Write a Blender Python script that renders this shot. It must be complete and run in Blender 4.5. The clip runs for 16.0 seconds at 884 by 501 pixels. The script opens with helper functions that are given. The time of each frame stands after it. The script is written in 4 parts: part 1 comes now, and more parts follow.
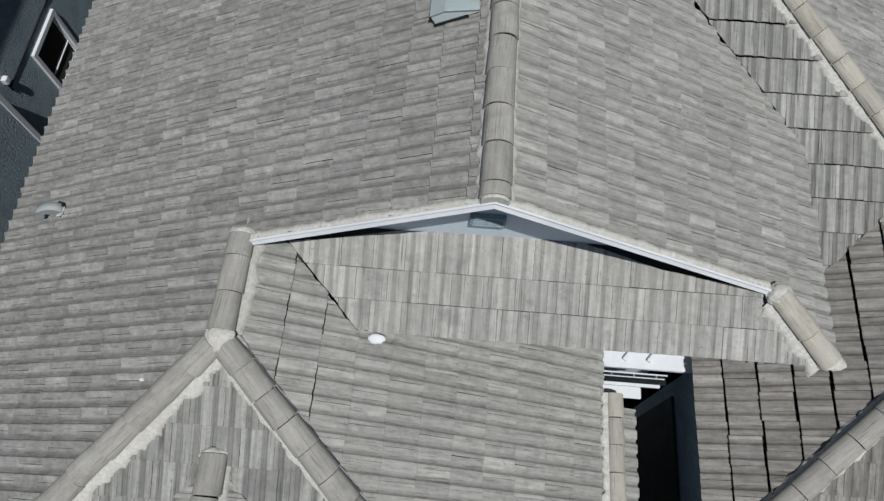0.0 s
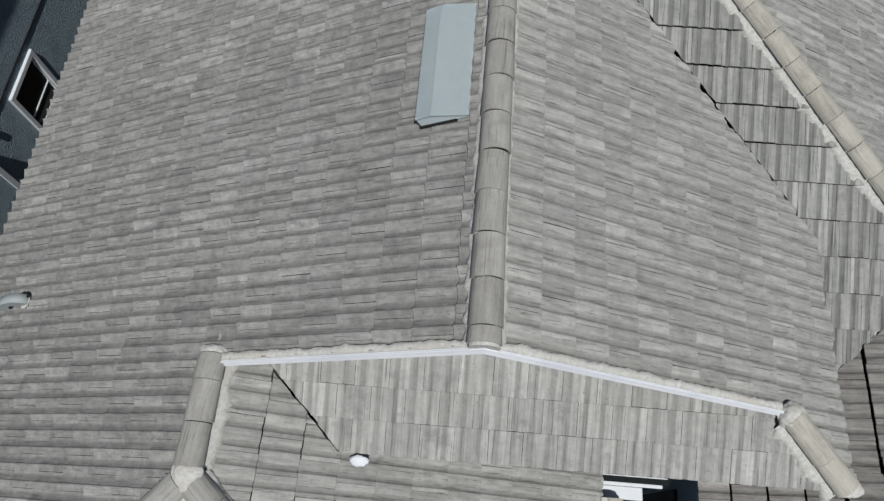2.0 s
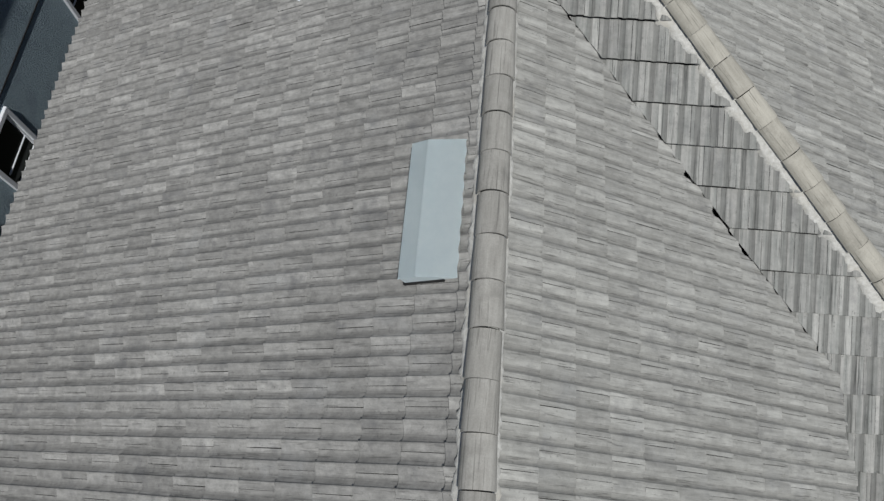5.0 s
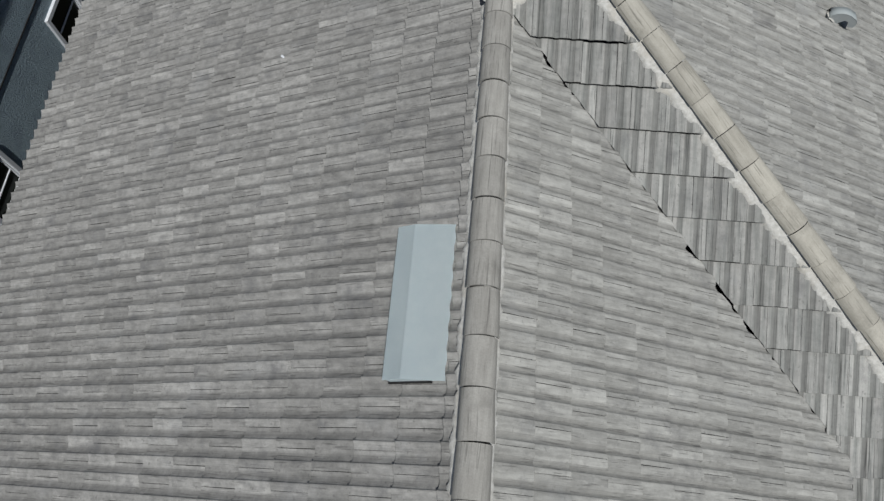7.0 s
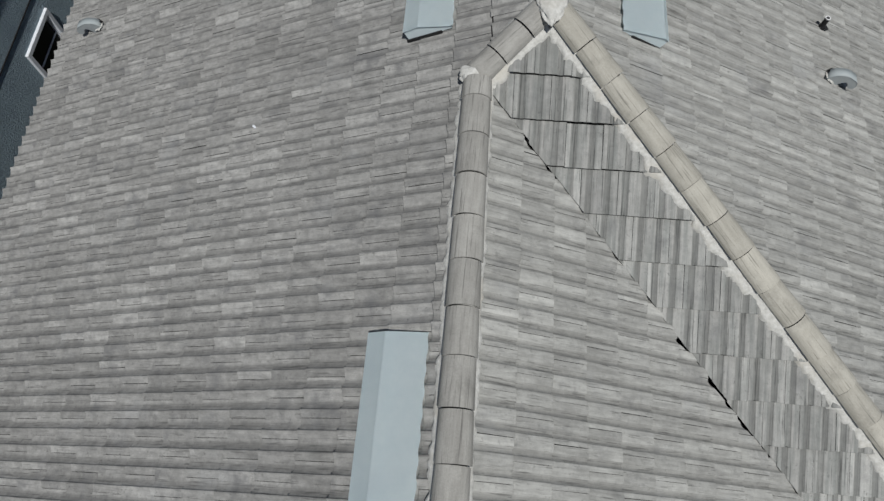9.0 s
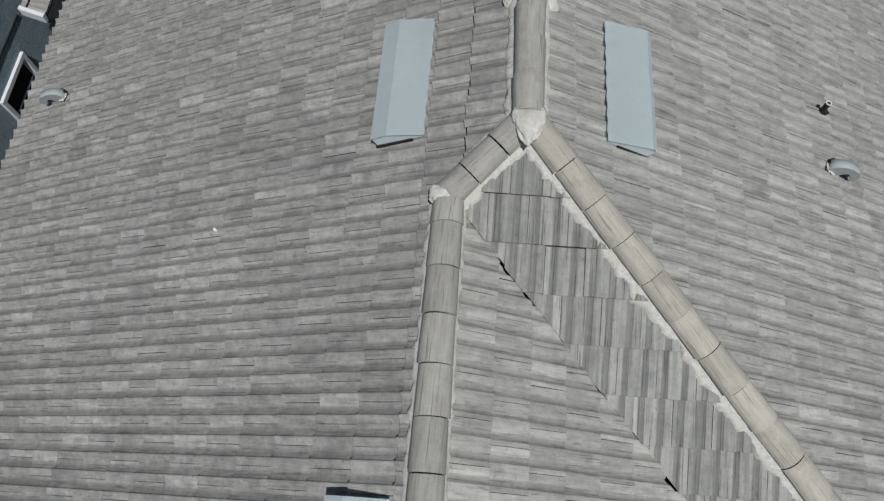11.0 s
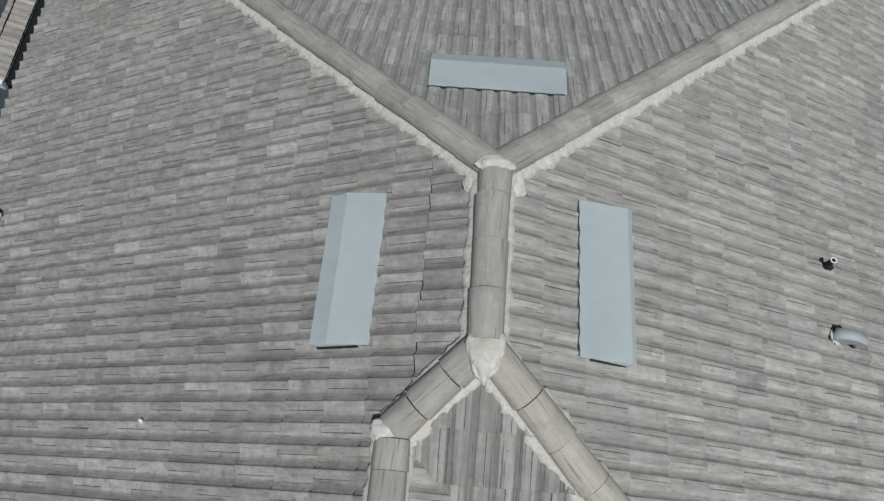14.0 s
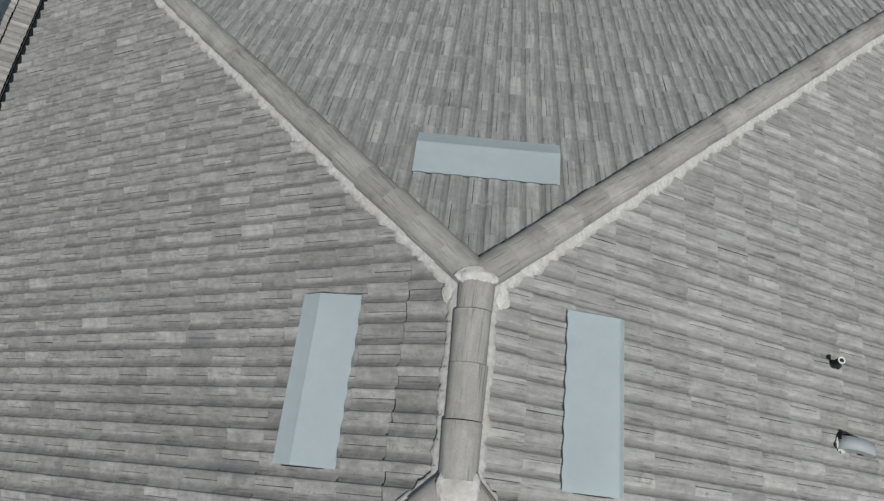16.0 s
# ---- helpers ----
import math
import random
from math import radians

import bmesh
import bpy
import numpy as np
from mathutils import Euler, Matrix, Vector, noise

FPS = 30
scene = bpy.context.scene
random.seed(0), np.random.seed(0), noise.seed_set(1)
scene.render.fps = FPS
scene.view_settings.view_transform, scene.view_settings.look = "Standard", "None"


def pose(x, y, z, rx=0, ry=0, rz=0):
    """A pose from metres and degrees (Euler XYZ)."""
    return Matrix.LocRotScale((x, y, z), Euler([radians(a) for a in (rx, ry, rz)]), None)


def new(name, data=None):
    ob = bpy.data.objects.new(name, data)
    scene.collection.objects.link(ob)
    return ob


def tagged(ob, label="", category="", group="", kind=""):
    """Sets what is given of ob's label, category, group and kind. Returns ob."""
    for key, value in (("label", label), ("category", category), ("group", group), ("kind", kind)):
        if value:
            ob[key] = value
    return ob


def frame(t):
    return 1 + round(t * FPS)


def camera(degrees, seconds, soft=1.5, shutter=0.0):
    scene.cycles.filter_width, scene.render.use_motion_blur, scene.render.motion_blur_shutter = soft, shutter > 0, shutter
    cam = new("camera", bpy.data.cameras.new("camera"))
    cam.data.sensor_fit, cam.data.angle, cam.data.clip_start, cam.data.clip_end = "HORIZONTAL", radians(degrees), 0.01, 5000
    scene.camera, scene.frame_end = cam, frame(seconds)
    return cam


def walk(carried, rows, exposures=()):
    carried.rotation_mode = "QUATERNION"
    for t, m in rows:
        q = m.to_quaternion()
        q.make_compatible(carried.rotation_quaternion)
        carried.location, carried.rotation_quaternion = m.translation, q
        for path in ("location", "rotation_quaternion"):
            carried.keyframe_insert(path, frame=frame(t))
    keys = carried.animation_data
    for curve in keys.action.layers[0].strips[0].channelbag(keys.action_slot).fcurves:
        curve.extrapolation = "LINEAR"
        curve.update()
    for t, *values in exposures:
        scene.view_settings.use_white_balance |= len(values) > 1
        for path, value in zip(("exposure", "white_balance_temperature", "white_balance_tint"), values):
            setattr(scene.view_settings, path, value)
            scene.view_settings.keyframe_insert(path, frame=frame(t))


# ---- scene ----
cam = camera(67.3, 16.0, soft=1.4)
# seconds, x, y, z, and the turn about x, y, z in degrees
PATH = [
    (0.0, -0.796, -8.138, 12.750, 23.64, -0.37, 4.51),
    (0.5, -0.794, -7.862, 12.755, 23.43, -0.36, 4.50),
    (1.0, -0.788, -7.564, 12.757, 23.37, -0.36, 4.44),
    (1.5, -0.784, -7.258, 12.760, 23.26, -0.40, 4.43),
    (2.0, -0.784, -6.969, 12.762, 23.19, -0.43, 4.41),
    (2.5, -0.781, -6.709, 12.764, 23.10, -0.45, 4.43),
    (3.0, -0.788, -6.452, 12.762, 23.04, -0.50, 4.40),
    (3.5, -0.793, -6.200, 12.766, 22.92, -0.50, 4.40),
    (4.0, -0.793, -5.961, 12.767, 22.86, -0.48, 4.43),
    (6.5, -0.778, -4.923, 12.761, 22.81, -0.44, 4.31),
    (7.0, -0.761, -4.748, 12.765, 22.77, -0.45, 4.30),
    (7.5, -0.733, -4.573, 12.763, 22.81, -0.40, 4.31),
    (8.0, -0.700, -4.374, 12.765, 22.81, -0.36, 4.29),
    (8.5, -0.655, -4.151, 12.768, 22.79, -0.28, 4.28),
    (9.0, -0.616, -3.898, 12.767, 22.82, -0.33, 4.22),
    (11.5, -0.416, -2.492, 12.771, 22.89, -0.29, 4.27),
    (12.0, -0.381, -2.198, 12.764, 22.88, -0.32, 4.30),
    (12.5, -0.337, -1.896, 12.751, 22.91, -0.34, 4.30),
    (13.0, -0.296, -1.587, 12.755, 22.79, -0.36, 4.30),
    (13.5, -0.259, -1.278, 12.762, 22.64, -0.36, 4.32),
    (14.0, -0.218, -0.993, 12.763, 22.52, -0.37, 4.53),
    (14.5, -0.177, -0.748, 12.754, 22.46, -0.31, 4.99),
    (15.0, -0.149, -0.519, 12.754, 22.40, -0.37, 5.32),
    (15.5, -0.119, -0.308, 12.753, 22.31, -0.33, 5.70),
    (16.0, -0.092, -0.110, 12.752, 22.26, -0.33, 6.10),
]
walk(cam, [(t, pose(*p)) for t, *p in PATH])

# ---------------------------------------------------------------- light
SUN_RAY = Vector((-0.117, 0.355, -0.928))
world = bpy.data.worlds.new("sky")
scene.world = world
world.use_nodes = True
wn = world.node_tree
sky = wn.nodes.new("ShaderNodeTexSky")
sky.sky_type, sky.sun_disc = "NISHITA", False
sky.sun_elevation, sky.sun_rotation = radians(68), radians(161)
back = wn.nodes["Background"]
back.inputs["Strength"].default_value = 0.05
wn.links.new(sky.outputs["Color"], back.inputs["Color"])
sun = new("sun", bpy.data.lights.new("sun", "SUN"))
sun.data.energy, sun.data.angle, sun.data.color = 4.6, radians(0.53), (1.0, 0.993, 0.968)
sun.rotation_mode = "QUATERNION"
sun.rotation_quaternion = SUN_RAY.to_track_quat("-Z", "Y")
sun.location = (6, -12, 40)
scene.view_settings.exposure = -0.375


# ---------------------------------------------------------------- materials
class Nodes:
    """Short hand for one node material."""

    def __init__(self, name, rough=0.8, metal=0.0, specular=0.3):
        self.m = bpy.data.materials.new(name)
        self.m.use_nodes = True
        self.t = self.m.node_tree
        self.b = self.t.nodes["Principled BSDF"]
        self.b.inputs["Roughness"].default_value = rough
        self.b.inputs["Metallic"].default_value = metal
        self.b.inputs["Specular IOR Level"].default_value = specular

    def node(self, kind, **kw):
        n = self.t.nodes.new(kind)
        for k, v in kw.items():
            if k == "op":
                n.operation = v
            elif k == "mode":
                n.blend_type = v
        return n

    def put(self, socket, value):
        if isinstance(value, bpy.types.NodeSocket):
            self.t.links.new(value, socket)
        else:
            socket.default_value = value

    def math(self, op, a, b=0.0, c=0.0):
        n = self.node("ShaderNodeMath", op=op)
        for s, v in zip(n.inputs, (a, b, c)):
            self.put(s, v)
        return n.outputs[0]

    def scaled(self, vec, x, y, z):
        n = self.node("ShaderNodeVectorMath", op="MULTIPLY")
        self.put(n.inputs[0], vec)
        n.inputs[1].default_value = (x, y, z)
        return n.outputs[0]

    def shifted(self, vec, amount, x, y, z):
        n = self.node("ShaderNodeVectorMath", op="MULTIPLY_ADD")
        self.put(n.inputs[0], amount)
        n.inputs[1].default_value = (x, y, z)
        self.put(n.inputs[2], vec)
        return n.outputs[0]

    def noise(self, vec, scale, detail=4.0, rough=0.55):
        n = self.node("ShaderNodeTexNoise")
        self.put(n.inputs["Vector"], vec)
        n.inputs["Scale"].default_value = scale
        n.inputs["Detail"].default_value = detail
        n.inputs["Roughness"].default_value = rough
        return n.outputs["Fac"]

    def ramp(self, fac, lo, hi, a=0.0, b=1.0):
        n = self.node("ShaderNodeMapRange")
        self.put(n.inputs[0], fac)
        for i, v in enumerate((lo, hi, a, b)):
            n.inputs[i + 1].default_value = v
        return n.outputs[0]

    def mix(self, fac, a, b, mode="MIX"):
        n = self.node("ShaderNodeMix")
        n.data_type, n.blend_type = "RGBA", mode
        self.put(n.inputs[0], fac)
        for s, v in ((n.inputs[6], a), (n.inputs[7], b)):
            self.put(s, v if isinstance(v, bpy.types.NodeSocket) else (*v, 1.0))
        return n.outputs[2]

    def position(self):
        return self.node("ShaderNodeNewGeometry").outputs["Position"]

    def coords(self, which):
        return self.node("ShaderNodeTexCoord").outputs[which]

    def bump(self, height, strength=0.4, distance=0.01):
        n = self.node("ShaderNodeBump")
        n.inputs["Strength"].default_value = strength
        n.inputs["Distance"].default_value = distance
        self.put(n.inputs["Height"], height)
        self.t.links.new(n.outputs[0], self.b.inputs["Normal"])

    def colour(self, value):
        self.put(self.b.inputs["Base Color"], value if isinstance(value, bpy.types.NodeSocket) else (*value, 1.0))


def tile_material(name, tint, dark, contrast=1.0, streak=1.0, long=1.0, mottle=0.0):
    """Weathered concrete tile: streaks down the slope, each roll and tile a shade of its own, grey-blue lichen in patches."""
    n = Nodes(name, rough=0.88, specular=0.25)
    uv = n.coords("UV")
    info = n.node("ShaderNodeObjectInfo").outputs["Random"]
    geo = n.node("ShaderNodeNewGeometry")
    rnd = n.math("FRACT", n.math("MULTIPLY_ADD", info, 7.31, geo.outputs["Random Per Island"]))
    pos = geo.outputs["Position"]
    # one shade a tile and one a roll
    sep = n.node("ShaderNodeSeparateXYZ")
    n.put(sep.inputs[0], uv)
    across = n.math("MULTIPLY", n.math("ADD", sep.outputs[0], 0.089), 1 / 0.1525)
    wn_ = n.node("ShaderNodeTexWhiteNoise")
    wn_.noise_dimensions = "2D"
    comb = n.node("ShaderNodeCombineXYZ")
    n.put(comb.inputs[0], n.math("FLOOR", across))
    n.put(comb.inputs[1], n.math("MULTIPLY", rnd, 913.7))
    n.put(wn_.inputs["Vector"], comb.outputs[0])
    roll = wn_.outputs["Value"]
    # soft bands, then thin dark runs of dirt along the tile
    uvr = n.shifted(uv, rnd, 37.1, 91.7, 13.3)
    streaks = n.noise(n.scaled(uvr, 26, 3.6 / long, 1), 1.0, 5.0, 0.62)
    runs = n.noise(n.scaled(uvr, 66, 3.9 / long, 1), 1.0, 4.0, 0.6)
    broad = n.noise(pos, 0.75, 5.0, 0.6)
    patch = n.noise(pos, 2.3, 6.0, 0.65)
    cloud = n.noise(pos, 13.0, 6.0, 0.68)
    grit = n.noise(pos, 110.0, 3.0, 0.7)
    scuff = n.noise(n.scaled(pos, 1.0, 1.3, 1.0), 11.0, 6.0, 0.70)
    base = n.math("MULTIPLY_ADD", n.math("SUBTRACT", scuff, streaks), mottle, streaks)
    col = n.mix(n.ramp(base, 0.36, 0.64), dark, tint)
    # darker colour in the channel beside each roll, more on some tiles than on others
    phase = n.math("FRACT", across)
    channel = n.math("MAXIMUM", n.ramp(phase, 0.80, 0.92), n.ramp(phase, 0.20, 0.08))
    channel_tone = n.math("MULTIPLY", channel, n.ramp(n.math("ADD", n.math("MULTIPLY", roll, 0.35), streaks), 0.42, 0.86, 0.15, 1.0))
    col = n.mix(n.math("MULTIPLY", channel_tone, 0.48 * streak), col, tuple(c * 0.50 for c in dark))
    # the runs are drawn a little denser in the channel
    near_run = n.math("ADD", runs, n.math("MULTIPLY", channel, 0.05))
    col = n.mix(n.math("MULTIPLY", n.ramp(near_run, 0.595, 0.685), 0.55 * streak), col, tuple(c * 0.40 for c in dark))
    shade = n.math("MULTIPLY_ADD", rnd, 0.20 * contrast, 0.92 - 0.10 * contrast)
    shade = n.math("MULTIPLY", shade, n.math("MULTIPLY_ADD", n.math("POWER", roll, 2.4), 0.36 * contrast, 0.93))
    shade = n.math("MULTIPLY", shade, n.ramp(broad, 0.3, 0.7, 0.92, 1.08))
    shade = n.math("MULTIPLY", shade, n.ramp(cloud, 0.28, 0.72, 0.86, 1.14))
    shade = n.math("MULTIPLY", shade, n.ramp(grit, 0.3, 0.7, 0.93, 1.07))
    grey = n.node("ShaderNodeCombineColor")
    for s in grey.inputs:
        n.put(s, shade)
    col = n.mix(1.0, col, grey.outputs[0], "MULTIPLY")
    col = n.mix(n.ramp(patch, 0.56, 0.72, 0.0, 0.34), col, (0.28, 0.287, 0.288))
    # dark algae in loose blots, a few of them strong
    blot = n.noise(n.scaled(pos, 1.0, 1.07, 1.0), 3.4, 7.0, 0.66)
    col = n.mix(n.ramp(blot, 0.55, 0.72, 0.0, 0.52 + 0.40 * mottle), col, (0.125, 0.126, 0.128))
    speck = n.noise(n.scaled(pos, 1.0, 0.93, 1.1), 9.0, 5.0, 0.6)
    col = n.mix(n.ramp(speck, 0.63, 0.73, 0.0, 0.35 + 0.2 * mottle), col, (0.10, 0.10, 0.10))
    fleck = n.noise(n.scaled(pos, 1.2, 1.0, 1.0), 27.0, 4.0, 0.62)
    col = n.mix(n.math('MULTIPLY', n.ramp(fleck, 0.61, 0.70, 0.0, 0.6), n.ramp(broad, 0.35, 0.6, 0.25, 1.0)), col, tuple(c * 0.42 for c in dark))
    n.colour(col)
    n.bump(n.math("ADD", n.math("MULTIPLY_ADD", runs, -0.5, n.math("MULTIPLY", streaks, 0.4)), n.math("MULTIPLY", grit, 0.35)), 0.5, 0.004)
    return n.m


def grainy(name, a, b, scale, rough=0.85, metal=0.0, specular=0.3, bump=0.4, distance=0.004, second=None, stretch=(1, 1, 1)):
    """A plain surface with two scales of variation and a fine relief."""
    n = Nodes(name, rough, metal, specular)
    p = n.scaled(n.position(), *stretch)
    big, small = n.noise(p, scale * 0.12, 5.0), n.noise(p, scale, 5.0, 0.65)
    col = n.mix(n.ramp(small, 0.3, 0.7), a, b)
    if second:
        col = n.mix(n.ramp(big, 0.5, 0.66, 0, 0.7), col, second)
    n.colour(col)
    n.bump(small, bump, distance)
    n.put(n.b.inputs["Roughness"], n.ramp(big, 0.3, 0.7, rough - 0.06, min(1.0, rough + 0.06)))
    return n.m


def cap_material(name, low, high, stain):
    """Barrel ridge tile: soft stains, dark runs along its length, cement dust."""
    n = Nodes(name, 0.88, 0.0, 0.2)
    uv = n.coords("UV")
    info = n.node("ShaderNodeObjectInfo").outputs["Random"]
    uvr = n.shifted(uv, info, 31.0, 57.0, 5.0)
    pos = n.position()
    long_ = n.noise(n.scaled(uvr, 24, 2.4, 1), 1.0, 6.0, 0.65)
    runs = n.noise(n.scaled(uvr, 60, 2.2, 1), 1.0, 4.0, 0.6)
    soft_ = n.noise(pos, 7.0, 6.0, 0.65)
    grime = n.noise(pos, 4.1, 6.0, 0.65)
    grit = n.noise(pos, 90.0, 4.0, 0.7)
    col = n.mix(n.ramp(long_, 0.36, 0.64), low, high)
    col = n.mix(n.ramp(soft_, 0.48, 0.72, 0, 0.6), col, stain)
    col = n.mix(n.ramp(runs, 0.57, 0.69, 0, 0.70), col, tuple(c * 0.40 for c in low))
    col = n.mix(n.ramp(grime, 0.54, 0.70, 0, 0.45), col, tuple(c * 0.55 for c in low))
    shade = n.math("MULTIPLY_ADD", info, 0.20, 0.90)
    shade = n.math("MULTIPLY", shade, n.ramp(grit, 0.3, 0.7, 0.90, 1.10))
    grey = n.node("ShaderNodeCombineColor")
    for s in grey.inputs:
        n.put(s, shade)
    col = n.mix(1.0, col, grey.outputs[0], "MULTIPLY")
    n.colour(col)
    n.bump(n.math("ADD", long_, n.math("MULTIPLY", grit, 0.8)), 0.4, 0.004)
    return n.m


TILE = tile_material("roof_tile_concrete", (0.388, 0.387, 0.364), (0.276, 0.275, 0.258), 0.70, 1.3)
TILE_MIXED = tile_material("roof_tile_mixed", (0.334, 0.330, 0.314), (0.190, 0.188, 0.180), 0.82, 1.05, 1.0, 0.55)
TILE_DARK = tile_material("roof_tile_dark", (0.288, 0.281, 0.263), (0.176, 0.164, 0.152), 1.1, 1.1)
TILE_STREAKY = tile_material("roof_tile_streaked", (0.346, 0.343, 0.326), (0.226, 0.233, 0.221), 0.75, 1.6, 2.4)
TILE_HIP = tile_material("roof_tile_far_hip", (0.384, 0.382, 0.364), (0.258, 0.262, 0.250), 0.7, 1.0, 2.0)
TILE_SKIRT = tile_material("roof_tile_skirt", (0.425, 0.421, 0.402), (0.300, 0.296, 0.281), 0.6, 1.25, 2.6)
TILE_TAN = tile_material("roof_tile_tan", (0.375, 0.362, 0.338), (0.285, 0.272, 0.252))
CAP = cap_material("ridge_tile_concrete", (0.265, 0.258, 0.238), (0.335, 0.328, 0.303), (0.38, 0.372, 0.347))
CAP_PALE = cap_material("ridge_tile_pale", (0.34, 0.325, 0.282), (0.41, 0.392, 0.342), (0.45, 0.434, 0.382))
MORTAR = grainy("mortar", (0.40, 0.395, 0.365), (0.60, 0.595, 0.565), 30, 0.95, bump=0.8, distance=0.007, second=(0.46, 0.435, 0.38))
DECK = grainy("roof_underlay", (0.018, 0.018, 0.018), (0.03, 0.029, 0.028), 20, 0.95)
VENT_PAINT = grainy("vent_blue_grey_paint", (0.60, 0.69, 0.71), (0.65, 0.73, 0.745), 9, 0.5, 0.0, 0.4, bump=0.08, distance=0.002, second=(0.56, 0.645, 0.675))
PIPE_PAINT = grainy("hood_grey_paint", (0.27, 0.295, 0.30), (0.325, 0.345, 0.345), 14, 0.6, bump=0.1, second=(0.25, 0.272, 0.28))
HOOD_PAINT = grainy("hood_pale_paint", (0.30, 0.335, 0.34), (0.35, 0.38, 0.38), 14, 0.6, bump=0.1, second=(0.27, 0.305, 0.31))
WHITE = grainy("white_paint", (0.62, 0.65, 0.69), (0.69, 0.71, 0.73), 12, 0.55, bump=0.08, second=(0.62, 0.65, 0.69))
RAKE = grainy("white_trim_paint", (0.64, 0.66, 0.70), (0.71, 0.73, 0.76), 12, 0.6, bump=0.08, second=(0.58, 0.60, 0.65))
GABLE_BLUE = grainy("pale_blue_siding", (0.56, 0.64, 0.72), (0.62, 0.70, 0.77), 30, 0.8, bump=0.3)
STUCCO = grainy("slate_blue_stucco", (0.24, 0.32, 0.37), (0.35, 0.44, 0.49), 20, 0.95, bump=1.0, distance=0.05, second=(0.23, 0.30, 0.35))
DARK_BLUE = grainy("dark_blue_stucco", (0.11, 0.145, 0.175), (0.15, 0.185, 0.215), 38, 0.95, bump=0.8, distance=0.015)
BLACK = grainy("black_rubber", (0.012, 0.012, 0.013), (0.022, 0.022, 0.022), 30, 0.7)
STEEL = grainy("galvanised_steel", (0.72, 0.72, 0.71), (0.80, 0.80, 0.79), 30, 0.6, 0.3)
SOIL = grainy("bare_side_yard", (0.040, 0.038, 0.034), (0.065, 0.060, 0.054), 6, 0.95, second=(0.034, 0.038, 0.028))
GUTTER = grainy("dark_gutter_paint", (0.008, 0.011, 0.012), (0.014, 0.017, 0.018), 20, 0.7, 0.0, 0.1)
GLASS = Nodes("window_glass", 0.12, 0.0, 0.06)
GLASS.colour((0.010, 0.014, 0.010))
GLASS = GLASS.m

# ---------------------------------------------------------------- helpers of this scene
RIDGE = 8.557          # height of the main ridge
PITCH = 0.5            # rise over run of every slope
COS = 1 / math.sqrt(1 + PITCH * PITCH)
TILE_W = 0.305
rng = random.Random(4)


def mesh_of(name, verts, faces, material, smooth=False, uvs=None):
    me = bpy.data.meshes.new(name)
    me.from_pydata(verts, [], faces)
    me.materials.append(material)
    if smooth:
        me.polygons.foreach_set("use_smooth", [True] * len(me.polygons))
    if uvs is not None:
        layer = me.uv_layers.new(name="UVMap")
        loops = np.zeros(len(me.loops), dtype=np.int32)
        me.loops.foreach_get("vertex_index", loops)
        layer.data.foreach_set("uv", np.asarray(uvs, dtype=np.float32)[loops].ravel())
    me.update()
    return me


def part(name, bm, material, parent=None, label="", smooth=False):
    """Links a bmesh as one mesh object, under a thing or a part."""
    me = bpy.data.meshes.new(name)
    bm.normal_update()
    bm.to_mesh(me)
    bm.free()
    me.materials.append(material)
    if smooth:
        me.polygons.foreach_set("use_smooth", [True] * len(me.polygons))
    ob = new(name, me)
    ob.parent = parent
    return tagged(ob, label)


def box(bm, lo, hi, bevel=0.0, m=None):
    """Adds a bevelled box between two corners to bm."""
    made = bmesh.ops.create_cube(bm, size=1.0)["verts"]
    for v in made:
        v.co = Vector([a + (b - a) * (c + 0.5) for a, b, c in zip(lo, hi, v.co)])
    if bevel:
        edges = list({e for v in made for e in v.link_edges})
        made = bmesh.ops.bevel(bm, geom=edges, offset=bevel, segments=2, affect="EDGES")["verts"]
    if m is not None:
        bmesh.ops.transform(bm, matrix=m, verts=list({v for v in made if v.is_valid}))
    return bm


def boxed(lo, hi, bevel=0.0, m=None):
    return box(bmesh.new(), lo, hi, bevel, m)


def prism(outline, length, m):
    """A closed bmesh: an outline in (x, z), drawn out along y by length, then placed by m."""
    bm = bmesh.new()
    a = [bm.verts.new((x, 0, z)) for x, z in outline]
    b = [bm.verts.new((x, length, z)) for x, z in outline]
    bm.faces.new(a)
    bm.faces.new(b[::-1])
    for i in range(len(a)):
        j = (i + 1) % len(a)
        bm.faces.new((a[j], a[i], b[i], b[j]))
    bmesh.ops.recalc_face_normals(bm, faces=bm.faces)
    bm.transform(m)
    return bm


class Slope:
    """A roof plane z = z0 + gx * x + gy * y, with its own frame: u along the eave, v up the slope, w off it."""

    def __init__(self, z0, gx, gy):
        self.z0, self.gx, self.gy = z0, gx, gy
        self.n = Vector((-gx, -gy, 1)).normalized()
        self.v = Vector((gx, gy, gx * gx + gy * gy)).normalized()
        self.u = self.v.cross(self.n)
        self.o = Vector((0, 0, z0))
        self.m = Matrix((self.u, self.v, self.n)).transposed().to_4x4()
        self.m.translation = self.o

    def z(self, x, y):
        return self.z0 + self.gx * x + self.gy * y

    def at(self, x, y, w=0.0):
        return Vector((x, y, self.z(x, y))) + self.n * w

    def uv(self, x, y):
        d = self.at(x, y) - self.o
        return d.dot(self.u), d.dot(self.v)


